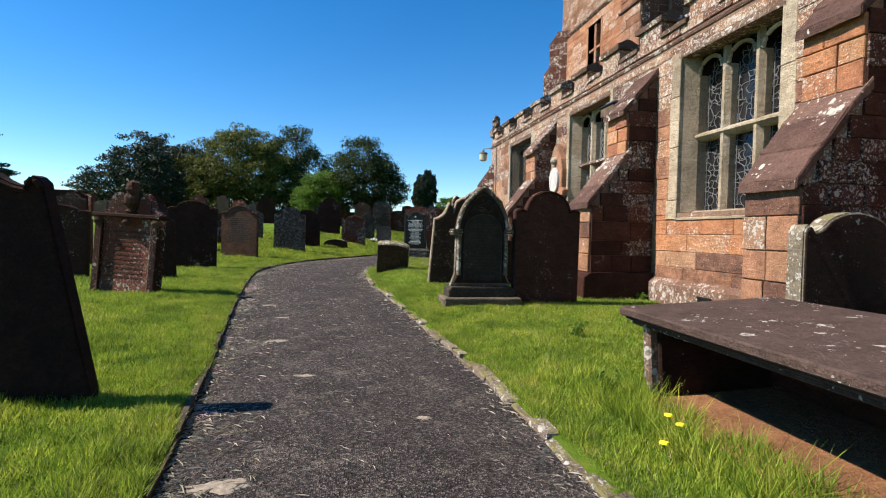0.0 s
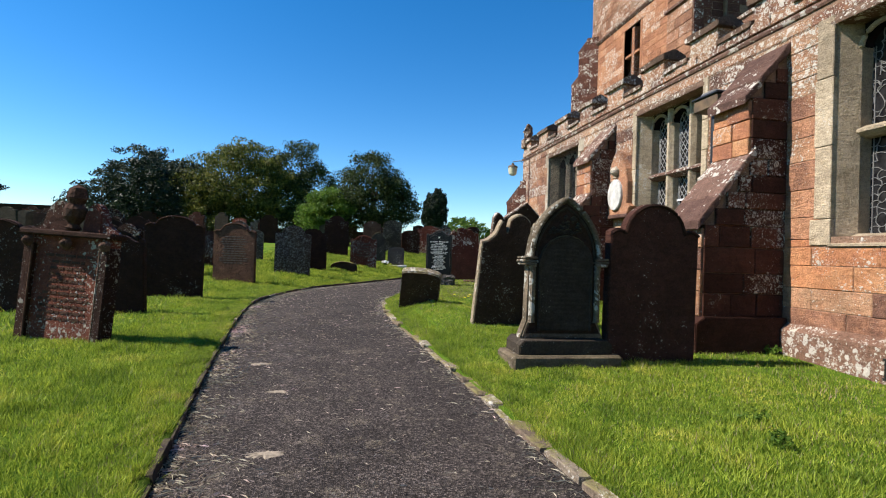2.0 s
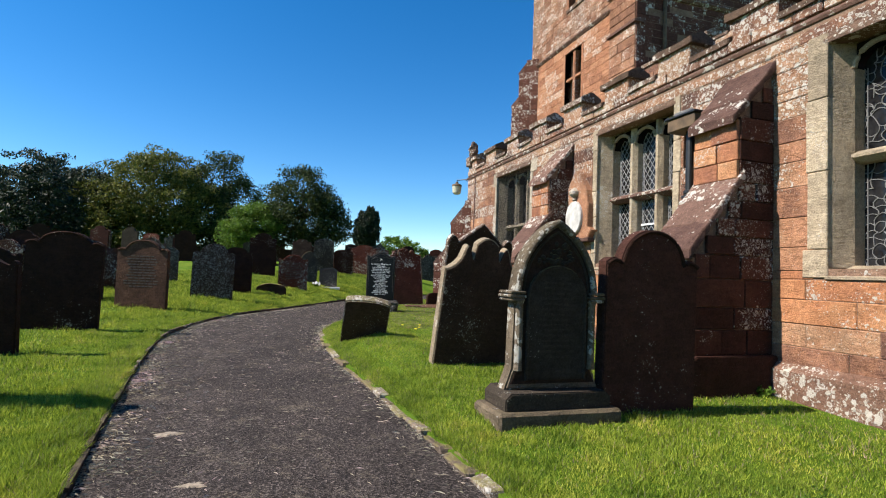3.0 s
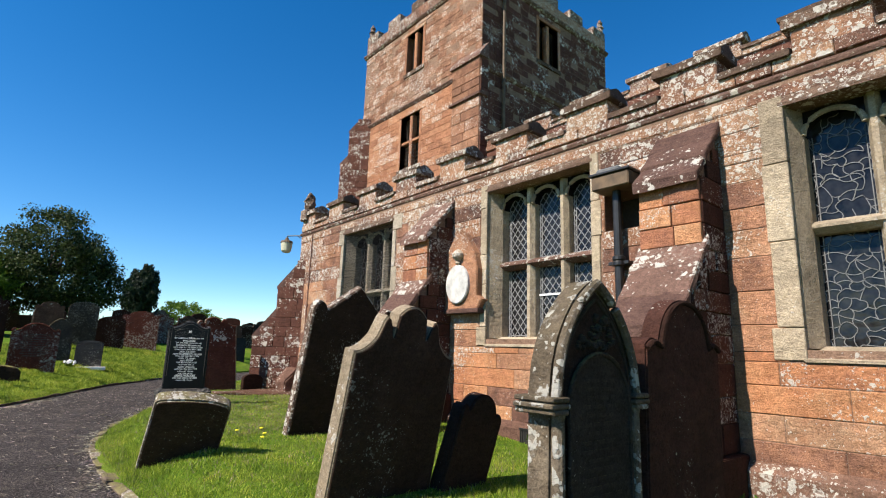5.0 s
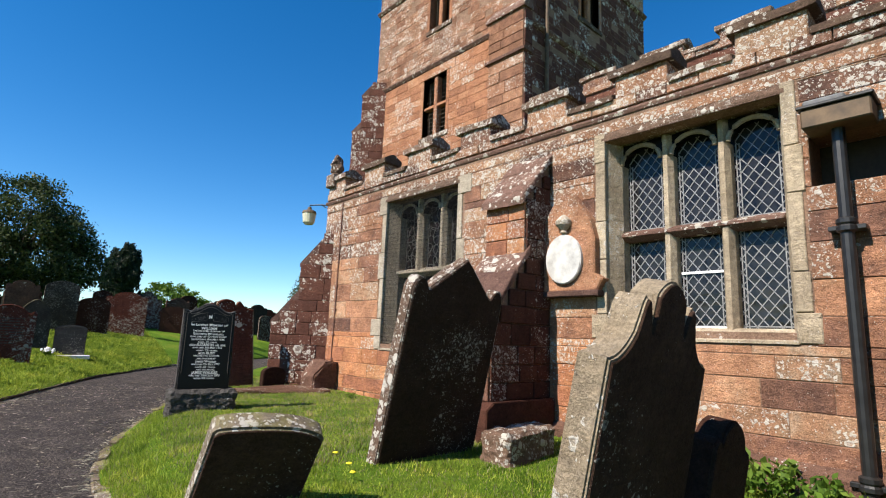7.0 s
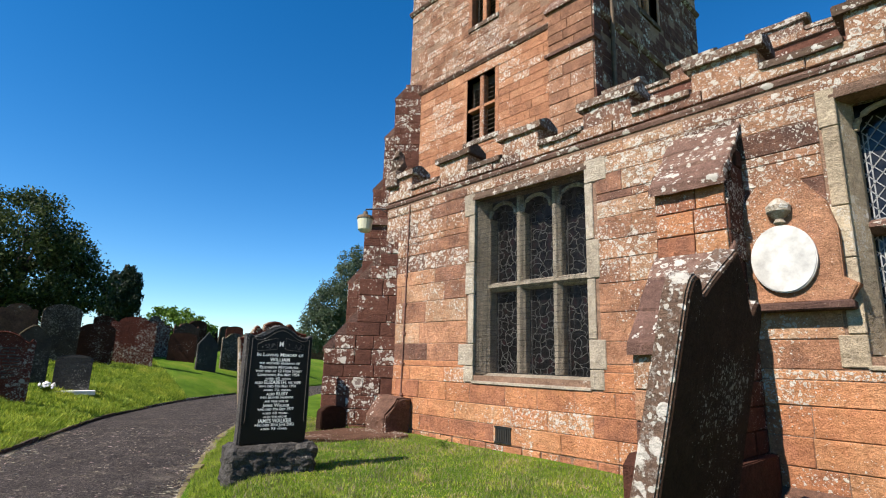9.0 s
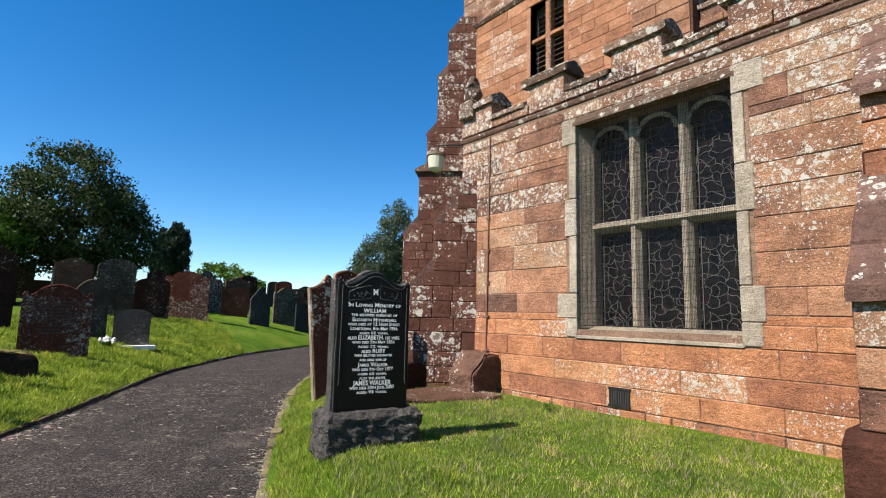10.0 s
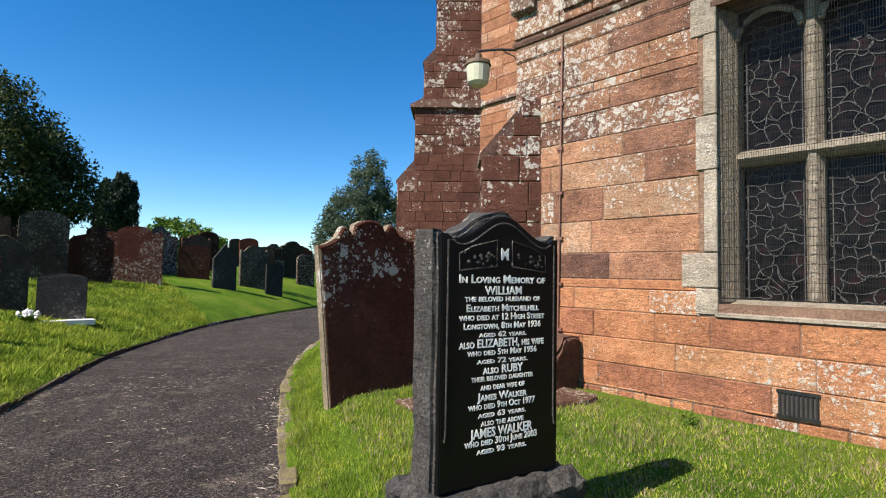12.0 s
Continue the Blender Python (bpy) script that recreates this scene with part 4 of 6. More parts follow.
def louvred(parent, m, u0, u1, z0, z1, lights, transom):
    """A stone-framed opening with louvres; m carries u along y, z up, face to -x."""
    def place(bm):
        bmesh.ops.transform(bm, matrix=m, verts=bm.verts)
        return bm
    part("window_frame", place(box(-0.03, 0.3, u0 - 0.16, u0, z0 - 0.1, z1 + 0.12, 0.01)), M_tower, parent)
    part("window_frame", place(box(-0.03, 0.3, u1, u1 + 0.16, z0 - 0.1, z1 + 0.12, 0.01)), M_tower, parent)
    part("window_sill", place(box(-0.06, 0.3, u0 - 0.16, u1 + 0.16, z0 - 0.2, z0 - 0.02, 0.01)), M_coping, parent)
    part("window_head", place(box(-0.05, 0.3, u0 - 0.2, u1 + 0.2, z1, z1 + 0.14, 0.01)), M_tower, parent)
    # dark plate paints the unlit space behind the louvres
    part("dark_back", place(box(0.32, 0.33, u0, u1, z0, z1)), M_hollow, parent)
    part("mullion", place(box(0.02, 0.3, (u0 + u1) / 2 - 0.10, (u0 + u1) / 2 + 0.10, z0, z1, 0.03)), M_tower, parent)
    if transom:
        part("transom", place(box(0.045, 0.29, u0, u1, (z0 + z1) / 2 - 0.06, (z0 + z1) / 2 + 0.06, 0.01)), M_tower, parent)
    for k in range(lights):
        w = (u1 - u0) / lights
        a = u0 + w * k
        n = 12
        for i in range(n):
            z = z0 + 0.1 + (z1 - z0 - 0.35) * i / n
            bm = bmesh.new()
            bm.faces.new([bm.verts.new(c) for c in ((0.14, a + 0.05, z), (0.14, a + w - 0.05, z), (0.27, a + w - 0.05, z + 0.11), (0.27, a + 0.05, z + 0.11))])
            bmesh.ops.solidify(bm, geom=bm.faces[:], thickness=0.02)
            part("louvre", place(bm), M_slat, parent)
        hole = light_outline(a + 0.02, a + w - 0.02, z0, z1 - 0.02, True)
        bm = bmesh.new()
        head = hole[2:]
        for i in range(len(head) - 1):
            f = [bm.verts.new((0.06, *head[i])), bm.verts.new((0.06, head[i][0], z1)), bm.verts.new((0.06, head[i + 1][0], z1)), bm.verts.new((0.06, *head[i + 1]))]
            bm.faces.new(f)
        bmesh.ops.solidify(bm, geom=bm.faces[:], thickness=-0.1)
        part("arched_head", place(bm), M_tower, parent)


for w, tr in zip(TW, (True, False)):
    louvred(tower, Matrix.Translation((TX + 0.0, 0, 0)), *w, 2, tr)
louvred(tower, Matrix.Translation((0, TY0, 0)) @ pose(0, 0, 0, 0, 0, 90), *EW, 2, False)
# clasping corner buttress and downpipe
data = ([], [])
part("corner_buttress", box(TX - 0.3, TX + 0.1, TY0 - 0.25, 21.15, 0, 12.75), M_mortar, tower)
stones_joined(courses(TY0 - 0.25, 21.15, 5.0, 12.7, r, 0.4, (0.4, 0.8)), Matrix.Translation((TX - 0.3, 0, 0)), r, data)
joined("corner_stones", data, M_tower_j, tower)
data = ([], [])
# this flank too takes the darker brown in place of shade
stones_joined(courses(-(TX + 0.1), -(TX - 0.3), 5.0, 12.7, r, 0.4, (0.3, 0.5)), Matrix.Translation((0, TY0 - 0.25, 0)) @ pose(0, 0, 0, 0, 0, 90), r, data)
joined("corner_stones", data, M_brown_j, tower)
for z in (12.75, 11.2):
    part("weathering", prism([(TX - 0.42, z - 0.06), (TX - 0.42, z + 0.04), (TX + 0.05, z + (0.65 if z > 12 else 0.14)), (TX + 0.05, z - 0.06)], TY0 - 0.35, 21.25, 0.01), M_weather, tower)
part("downpipe", tube([(13.0, TY0 - 0.12, 6), (13.0, TY0 - 0.12, 17.0)], 0.07), M_rust, tower)
part("slit", box(14.85, 15.05, TY0 - 0.05, TY0, 12.3, 13.0, 0.01), M_tower_j, tower)


def diagonal_buttress(name, corner, stages, width, mat):
    """A corner buttress to the south-west, in stages (reach, from z, to z), each capped by a slope."""
    cx, cy = corner
    m = Matrix.Translation((cx, cy, 0)) @ pose(0, 0, 0, 0, 0, 135)
    t = thing(name, Matrix(), "stepped diagonal sandstone buttress with lichen spots", "buttress", kind="structure")
    r = random.Random(9)
    h = width / 2
    for k, (reach, z0, z1) in enumerate(stages):
        nxt = stages[k + 1][0] if k + 1 < len(stages) else 0.0
        rise = (reach - nxt) * 1.3
        bm = prism([(-0.5, z0 - 0.3), (reach - 0.03, z0 - 0.3), (reach - 0.03, z1), (nxt - 0.03, z1 + rise), (-0.5, z1 + rise)], -h + 0.03, h - 0.03)
        bmesh.ops.transform(bm, matrix=m, verts=bm.verts)
        part("core", bm, M_mortar, t)
        data = ([], [])
        side = m @ Matrix.Translation((0, h - 0.03, 0)) @ pose(0, 0, 0, 0, 0, -90)
        stones_joined(courses(-h, reach, z0, z1, r, 0.3, (0.3, 0.7)), side, r, data, 0.006, 0.014)
        steps = max(1, int(rise / 0.25))
        for i in range(steps):
            zz = z1 + rise * i / steps
            stones_joined(courses(-h, max(0.1, reach - (reach - nxt) * (i + 1) / steps), zz, zz + rise / steps, r, 0.3, (0.3, 0.6)), side, r, data, 0.006, 0.014)
        end = m @ Matrix.Translation((reach - 0.03, 0, 0)) @ pose(0, 0, 0, 0, 0, 180)
        stones_joined(courses(-h, h, z0, z1, r, 0.3, (0.3, 0.6)), end, r, data, 0.006, 0.014)
        joined("stones", data, mat, t)
        bm = prism([(reach + 0.05, z1 - 0.06), (reach + 0.05, z1 + 0.03), (nxt - 0.02, z1 + rise + 0.05), (nxt - 0.02, z1 + rise - 0.3), (reach - 0.1, z1 - 0.06)], -h + 0.015, h - 0.015, 0.01)
        bmesh.ops.transform(bm, matrix=m, verts=bm.verts)
        part("weathering", roughen(bm, 0.015), M_weather, t)
    return t


diagonal_buttress("tower_buttress", (TX, TY1), [(1.95, 0.3, 4.7), (1.45, 5.2, 7.0), (1.2, 7.3, 8.4), (0.85, 8.8, 10.6), (0.5, 11.0, 12.3)], 1.1, M_brown_j)
bm = prism([(1.6, 6.95), (1.6, 7.05), (1.3, 7.2), (-0.6, 7.2), (-0.6, 6.95)], -0.68, 0.68, 0.008)
bmesh.ops.transform(bm, matrix=Matrix.Translation((TX, TY1, 0)) @ pose(0, 0, 0, 0, 0, 135), verts=bm.verts)
part("string", bm, M_weather, tower)
part("string", prism([(TX + 0.05, 6.95), (TX - 0.1, 7.0), (TX - 0.1, 7.08), (TX + 0.05, 7.2)], 21.5, TY1, 0.006), M_weather, tower)
diagonal_buttress("aisle_corner_buttress", (FACE + 0.1, WEST - 0.1), [(1.25, 0.3, 2.05), (0.62, 2.75, 3.5)], 0.62, M_brown_j)
# the nave behind the aisle
tagged(link_mesh("wall_nave", box(11.95, 12.5, -4.0, TY0, -0.3, 8.95), M_brown_j), "upper nave wall of brown sandstone", "church wall", kind="structure")
merlon_row(11.9, 8.95, [19.0 - 1.9 * i for i in range(11)], 0.55, 0.62, M_ashlar, "nave_parapet")

# ---- fittings on the church ----
pipe = thing("downpipe", pose(5.84, 10.68, 0), "black cast-iron downpipe with a rust-stained square hopper", "downpipe")
part("pipe", tube([(0, 0, 0.45), (0, 0.0, 4.2)], 0.062, sides=12), M_iron, pipe)
for z in (0.52, 3.02):
    part("collar", lathe([(0.062, 0), (0.092, 0.02), (0.092, 0.06), (0.078, 0.08), (0.092, 0.1), (0.092, 0.14), (0.062, 0.16)], 0, 0, z, 14), M_iron, pipe)
part("hopper", box(-0.22, 0.14, -0.32, 0.28, 4.14, 4.35, 0.015), M_rust, pipe, "rust-stained iron hopper head")
part("hopper_rim", box(-0.25, 0.15, -0.35, 0.31, 4.35, 4.39, 0.01), M_iron, pipe)
part("lead_spout", box(-0.1, 0.16, -0.1, 0.28, 4.39, 4.50, 0.02), M_roof, pipe)
part("shoe", tube([(0, 0, 0.5), (0, 0, 0.36), (-0.05, 0, 0.24), (-0.16, 0, 0.17)], 0.07, sides=12), M_iron, pipe)
for z in (3.07, 0.57):
    part("ear", box(-0.02, 0.16, -0.16, 0.16, z - 0.02, z + 0.03, 0.006), M_iron, pipe)

plq = thing("memorial_tablet", pose(5.97, 14.08, 0), "white oval marble memorial tablet on a pointed stone back", "memorial tablet")
back = [(-0.52, 2.55), (0.52, 2.55), (0.62, 2.72), (0.5, 2.8), (0.5, 3.3), (0.42, 3.62), (0.15, 4.0), (0.0, 4.1), (-0.15, 4.0), (-0.42, 3.62), (-0.5, 3.3), (-0.5, 2.8), (-0.62, 2.72)]
part("stone_back", roughen(prism(back, -0.13, 0.06, 0.015, axis="x"), 0.006), M_ashlar, plq)
part("shelf", box(-0.17, 0.03, -0.56, 0.56, 2.47, 2.56, 0.015), M_weather, plq)
part("oval_tablet", prism(arc(0, 3.03, 0.31, 0, 360, 40, 0.37)[:-1], -0.19, -0.12, 0.012, axis="x"), M_white_marble, plq, "white marble oval tablet")
bm = lathe([(0.02, 0), (0.06, 0.02), (0.04, 0.06), (0.12, 0.14), (0.125, 0.2), (0.06, 0.27), (0.02, 0.3)], -0.16, 0, 3.41, 12)
part("urn", bm, M_grey_win, plq, "small grey carved urn")
part("hook", tube([(-0.02, 0.56, 3.38), (-0.2, 0.56, 3.4), (-0.24, 0.5, 3.4)], 0.012), M_iron, plq)

for y, z, x in ((18.17, 0.75, 5.975), (7.5, 0.32, 5.84), (12.37, 0.48, 5.84)):
    v = thing("vent_grille", pose(x, y, z), "small black iron vent grille low in the wall", "vent", "wall vents")
    # dark plate paints the hollow behind the bars
    part("dark_back", box(0.0, 0.06, -0.16, 0.16, -0.12, 0.12), M_hollow, v)
    part("rail", box(-0.015, 0.01, -0.17, 0.17, 0.1, 0.13), M_iron, v)
    part("rail", box(-0.015, 0.01, -0.17, 0.17, -0.13, -0.1), M_iron, v)
    for k in range(9):
        part("bar", box(-0.012, 0.008, -0.155 + k * 0.036, -0.14 + k * 0.036, -0.1, 0.1), M_iron, v)

lamp = thing("wall_lamp", pose(5.74, 22.0, 4.62), "cream glass lantern on a black iron wall bracket", "lamp")
part("glass", lathe([(0.10, 0), (0.15, 0.05), (0.175, 0.27), (0.16, 0.30)], 0, 0, 0, 16), M_opal, lamp, "cream opal glass bowl")
part("cap", lathe([(0.19, 0.30), (0.17, 0.36), (0.06, 0.40), (0.045, 0.47)], 0, 0, 0, 16), M_rust, lamp)
part("bracket", tube([(0, 0, 0.47), (0, 0, 0.52), (0.2, -0.25, 0.53), (0.42, -0.52, 0.5)], 0.018), M_iron, lamp)
part("brace", tube([(0.2, -0.25, 0.53), (0.32, -0.4, 0.42), (0.4, -0.5, 0.22)], 0.01), M_iron, lamp)
part("wall_plate", box(0.36, 0.40, -0.53, -0.47, 0.15, 0.6, 0.006), M_iron, lamp)

cond = thing("lightning_conductor", Matrix(), "thin brown copper strip fixed down the wall", "conductor")
part("strip", tube([(5.965, 20.72, 5.05), (5.965, 20.74, 3), (5.965, 20.76, 1.1), (5.86, 20.78, 0.9), (5.82, 20.8, 0.35)], 0.014, sides=6), M_copper, cond)
for k in range(7):
    part("clip", box(5.95, 5.99, 20.70, 20.79, 1.2 + 0.58 * k, 1.235 + 0.58 * k), M_copper, cond)

blk = thing("fallen_block", pose(5.68, 20.75, ground_z(5.6, 20.7)), "rough lichened stone block at the wall corner", "stone block")
bm = prism([(-0.3, -0.1), (0.3, -0.1), (0.28, 0.62), (-0.05, 0.66), (-0.32, 0.3)], -0.32, 0.3, 0.03)
bmesh.ops.subdivide_edges(bm, edges=[e for e in bm.edges if e.calc_length() > 0.12], cuts=5, use_grid_fill=True)
part("block", roughen(roughen(bm, 0.05, 3.5), 0.025, 11), M_foot, blk)
slabz = ground_z(4.9, 20.9)
led = thing("ground_slab", pose(4.75, 20.6, slabz + 0.05, 0, 0, -12), "flat worn stone slab sunk in the turf", "stone slab")
bm = box(-1.1, 0.9, -0.5, 0.45, -0.16, 0.0, 0.02)
bmesh.ops.subdivide_edges(bm, edges=[e for e in bm.edges if e.calc_length() > 0.3], cuts=9, use_grid_fill=True)
part("slab", roughen(roughen(bm, 0.05, 2.0), 0.015, 9), M_grave_brown, led)
bs = thing("rough_block", pose(4.45, 13.75, ground_z(4.4, 13.7), 0, 0, 8), "low rough lichened stone block beside a headstone", "stone block")
bm = box(-0.55, 0.5, -0.2, 0.22, -0.1, 0.34, 0.04)
bmesh.ops.subdivide_edges(bm, edges=[e for e in bm.edges if e.calc_length() > 0.12], cuts=6, use_grid_fill=True)
part("block", roughen(roughen(bm, 0.03, 4), 0.03, 11), M_coping, bs)


# ---- headstones ----
def top_line(style, u, h, hs):
    a = abs(u)
    k = h - hs
    if style == "round":
        return hs + k * math.sqrt(max(0, 1 - u * u))
    if style == "dome":
        return hs + (k * math.sqrt(max(0, 1 - (a / 0.66) ** 2)) if a < 0.66 else (0.05 * math.sin((a - 0.66) / 0.34 * math.pi)))
    if style == "ogee":
        if a < 0.5:
            return h - k * 0.4 * (a / 0.5) ** 2
        if a < 0.82:
            return hs + k * 0.6 * (1 - (a - 0.5) / 0.32) ** 1.7
        return hs + 0.07 * math.sin((a - 0.82) / 0.18 * math.pi)
    if style == "point":
        return hs + k * (1 - a / 0.72) if a < 0.72 else hs + 0.14 * math.sin((a - 0.72) / 0.28 * math.pi) ** 0.6
    if style == "scroll":
        if a < 0.3:
            return h - k * 0.25 * (a / 0.3) ** 2
        if a < 0.36:
            return hs + k * 0.35
        if a < 0.62:
            return hs + k * (0.35 + 0.4 * math.sin((a - 0.36) / 0.26 * math.pi))
        return hs + k * 0.35 * (1 - (a - 0.62) / 0.38) ** 2
    if style == "gothic":
        return hs + k * (1 - a ** 1.6)
    if style == "peak":
        return hs + k * (1 - a)
    return h


def outline(style, w, h, hs, grow=0.0, n=44):
    pts = [(w / 2, -0.25), (w / 2, hs)] if style in ("round", "gothic", "peak", "flat") else [(w / 2, -0.25)]
    if style == "flat":
        return [(-w / 2, -0.25), (w / 2, -0.25), (w / 2, h), (-w / 2, h)]
    top = [(w / 2 * (1 - 2 * i / n), top_line(style, 1 - 2 * i / n, h, hs)) for i in range(n + 1)]
    out = [(-w / 2, -0.25), (w / 2, -0.25)]
    for x, z in top:
        if not out or math.hypot(x - out[-1][0], z - out[-1][1]) > 0.004:
            out.append((x, z))
    return out


def word_bars(width, z0, z1, line, y, seed, bm=None, d=0.004):
    """Worn lettering that cannot be read: short raised bars, line by line."""
    bm = bm or bmesh.new()
    r = random.Random(seed)
    z = z1
    while z > z0:
        half = width / 2 * r.uniform(0.55, 0.98)
        x = -half
        while x < half - 0.03:
            e = min(half, x + r.uniform(0.05, 0.16))
            box(x, e, y - d, y + 0.002, z - line * 0.42, z, bm=bm)
            x = e + 0.025
        z -= line
    return bm


def inscription(parent, bm, mat):
    ob = part("inscription", bm, mat, parent, "rows of worn shallow lettering")
    ob["kind"] = "stuff"


def headstone(x, y, w, h, style, mat, label, hs=None, t=0.15, yaw=0.0, fwd=0.0, lean=0.0, letters=False, bevel=0.014, edge=None, z=None, rough=0.01, group="churchyard headstones", face=None):
    zz = ground_z(x, y) if z is None else z
    s = thing("headstone", pose(x, y, zz, 0, 0, yaw) @ pose(0, 0, 0, fwd, lean, 0), label, "headstone", group)
    hs = h * 0.86 if hs is None else hs
    bm = prism(outline(style, w, h, hs), -t / 2, t / 2, bevel)
    part("slab", roughen(bm, rough, 2.3, x + y), mat, s)
    # a darker front plate; with paler slabs it paints shaded front and sunlit edges
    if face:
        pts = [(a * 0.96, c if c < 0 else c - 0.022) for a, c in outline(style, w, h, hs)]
        part("face", roughen(prism(pts, -t / 2 - 0.012, -t / 2 + 0.02, 0.004), rough, 2.3, x + y), face, s, "stained front face darkened for shade")
    if edge:
        # raised moulding that follows the head
        top = [(a * 0.985, zz2 - 0.03) for a, zz2 in outline(style, w, h, hs)[2:]]
        part("moulding", tube([(a, -t / 2 - 0.006, c) for a, c in top], 0.022, sides=6), edge, s)
    if letters:
        inscription(s, word_bars(w * 0.72, hs * 0.35, hs * 0.9, 0.075, -t / 2 - 0.001, int(x * 31 + y)), M_faint_letter if mat is not M_grave_dark else M_grave_brown)
    return s


R_, D_, B_, G_ = M_grave_red, M_grave_dark, M_grave_brown, M_grave_grey
# beside the path, church side
headstone(3.54, 8.83, 1.24, 2.06, "dome", M_dome, "tall dark headstone with a domed top and white lichen spots", 1.68, 0.17, fwd=1, rough=0.012, edge=D_)
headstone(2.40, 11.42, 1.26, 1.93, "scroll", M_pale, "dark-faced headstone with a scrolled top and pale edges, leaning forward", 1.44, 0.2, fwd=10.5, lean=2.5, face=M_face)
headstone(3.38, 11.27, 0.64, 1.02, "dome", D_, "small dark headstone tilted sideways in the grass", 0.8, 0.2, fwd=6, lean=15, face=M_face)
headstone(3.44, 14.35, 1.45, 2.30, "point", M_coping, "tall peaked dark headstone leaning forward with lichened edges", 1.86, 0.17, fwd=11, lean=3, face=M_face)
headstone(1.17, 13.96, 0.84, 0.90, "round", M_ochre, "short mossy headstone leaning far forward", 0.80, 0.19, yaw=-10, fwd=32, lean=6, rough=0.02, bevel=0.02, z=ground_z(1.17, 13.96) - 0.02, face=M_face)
# pale slab paints the sunlit edge, dark red plate the unlit front
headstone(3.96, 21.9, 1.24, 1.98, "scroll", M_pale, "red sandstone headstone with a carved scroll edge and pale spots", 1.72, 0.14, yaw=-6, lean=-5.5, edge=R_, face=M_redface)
headstone(4.85, 21.4, 0.54, 0.46, "round", D_, "small dark rounded headstone stump by the buttress", 0.32, 0.18)
headstone(4.72, 3.98, 1.06, 1.60, "ogee", M_ochre, "dark headstone standing against the buttress", 1.4, 0.22, yaw=-6, face=D_)
headstone(5.35, 3.3, 0.9, 1.62, "dome", D_, "dark headstone standing by the church wall", 1.4, 0.18)
# the other side of the path, near to far
headstone(-2.60, 4.2, 1.24, 1.82, "ogee", D_, "big dark headstone leaning sideways beside the path", 1.58, 0.16, lean=-12, rough=0.014, edge=D_)
headstone(-6.6, 13.1, 1.30, 1.66, "dome", D_, "dark shouldered headstone in the grass", 1.5, 0.16, lean=1, edge=D_)
headstone(-4.62, 13.2, 1.06, 1.46, "ogee", D_, "dark headstone behind a carved one", 1.3, 0.15, lean=-2)
headstone(-4.49, 15.98, 1.32, 1.94, "dome", D_, "dark domed headstone with grey lichen", 1.7, 0.16, lean=1, edge=D_)
headstone(-5.6, 21.0, 0.95, 1.75, "round", D_, "dark round-topped headstone in the grass", 1.5, 0.14)
headstone(-3.96, 20.1, 1.36, 1.90, "dome", B_, "brown headstone with a domed shouldered top and worn lettering", 1.62, 0.15, yaw=-14, letters=True, edge=B_)
headstone(-7.9, 16.5, 1.1, 1.5, "dome", B_, "weathered brown headstone in the grass", 1.3, 0.15)
headstone(-9.5, 15.0, 1.0, 1.35, "round", D_, "dark round-topped headstone in the grass", 1.1, 0.15)
headstone(-6.9, 19.0, 1.1, 1.5, "ogee", D_, "dark headstone in the grass", 1.3, 0.15)
headstone(-8.6, 22.5, 1.2, 1.6, "dome", D_, "dark shouldered headstone in the grass", 1.4, 0.15)
headstone(-2.48, 22.9, 1.3, 1.84, "dome", M_face, "dark round-topped headstone beside the path", 1.5, 0.15, lean=1)
headstone(-1.9, 25.2, 1.15, 1.7, "dome", D_, "dark headstone standing behind another", 1.5, 0.15)
headstone(-4.6, 26.5, 1.0, 1.35, "round", G_, "grey lichened headstone among others", 1.1, 0.15)
headstone(-0.6, 25.9, 1.15, 0.42, "round", M_grave_moss, "low rounded mossy stone in the grass", 0.2, 0.4, rough=0.03)
headstone(0.29, 28.3, 1.26, 1.54, "ogee", R_, "red-brown headstone with a curved scrolled top", 1.3, 0.15, yaw=-4, letters=True, edge=R_)
headstone(2.05, 30.35, 0.86, 1.0, "round", M_slate, "small grey slate headstone on a white base", 0.86, 0.12, yaw=-8)
headstone(1.1, 30.9, 0.85, 1.55, "gothic", G_, "grey carved headstone with an arched hood", 1.15, 0.18, edge=G_)
headstone(-1.1, 31.2, 1.25, 2.1, "dome", D_, "tall dark headstone with ball shoulders", 1.8, 0.16)
headstone(-2.8, 29.6, 1.0, 1.2, "round", D_, "dark low headstone in the grass", 1.0, 0.15)
headstone(0.9, 34.2, 1.0, 1.9, "dome", B_, "tall brown headstone on the bank", 1.7, 0.15)
headstone(2.2, 35.2, 1.15, 2.0, "round", G_, "tall grey headstone on the bank", 1.7, 0.15)
headstone(3.4, 35.6, 1.15, 1.45, "round", D_, "dark round-topped headstone in the grass", 1.2, 0.15)
headstone(4.7, 36.2, 1.6, 1.85, "dome", R_, "red headstone covered with white lichen low down", 1.6, 0.16, yaw=-12)
headstone(6.3, 39.5, 1.3, 1.6, "dome", R_, "red lichened headstone on the bank", 1.4, 0.15)
headstone(8.0, 40.5, 1.2, 1.6, "ogee", B_, "brown headstone on the bank", 1.4, 0.15)
headstone(7.75, 36.6, 0.85, 1.65, "peak", M_slate, "slate headstone with a pointed top", 1.1, 0.16)
headstone(9.3, 37.6, 1.15, 1.7, "ogee", G_, "pale grey headstone on the bank", 1.45, 0.15)
headstone(9.85, 36.9, 0.7, 1.25, "flat", M_slate, "narrow slate headstone on the bank", 1.2, 0.12)
headstone(11.5, 40.5, 1.1, 1.5, "dome", D_, "dark headstone on the bank", 1.3, 0.15)
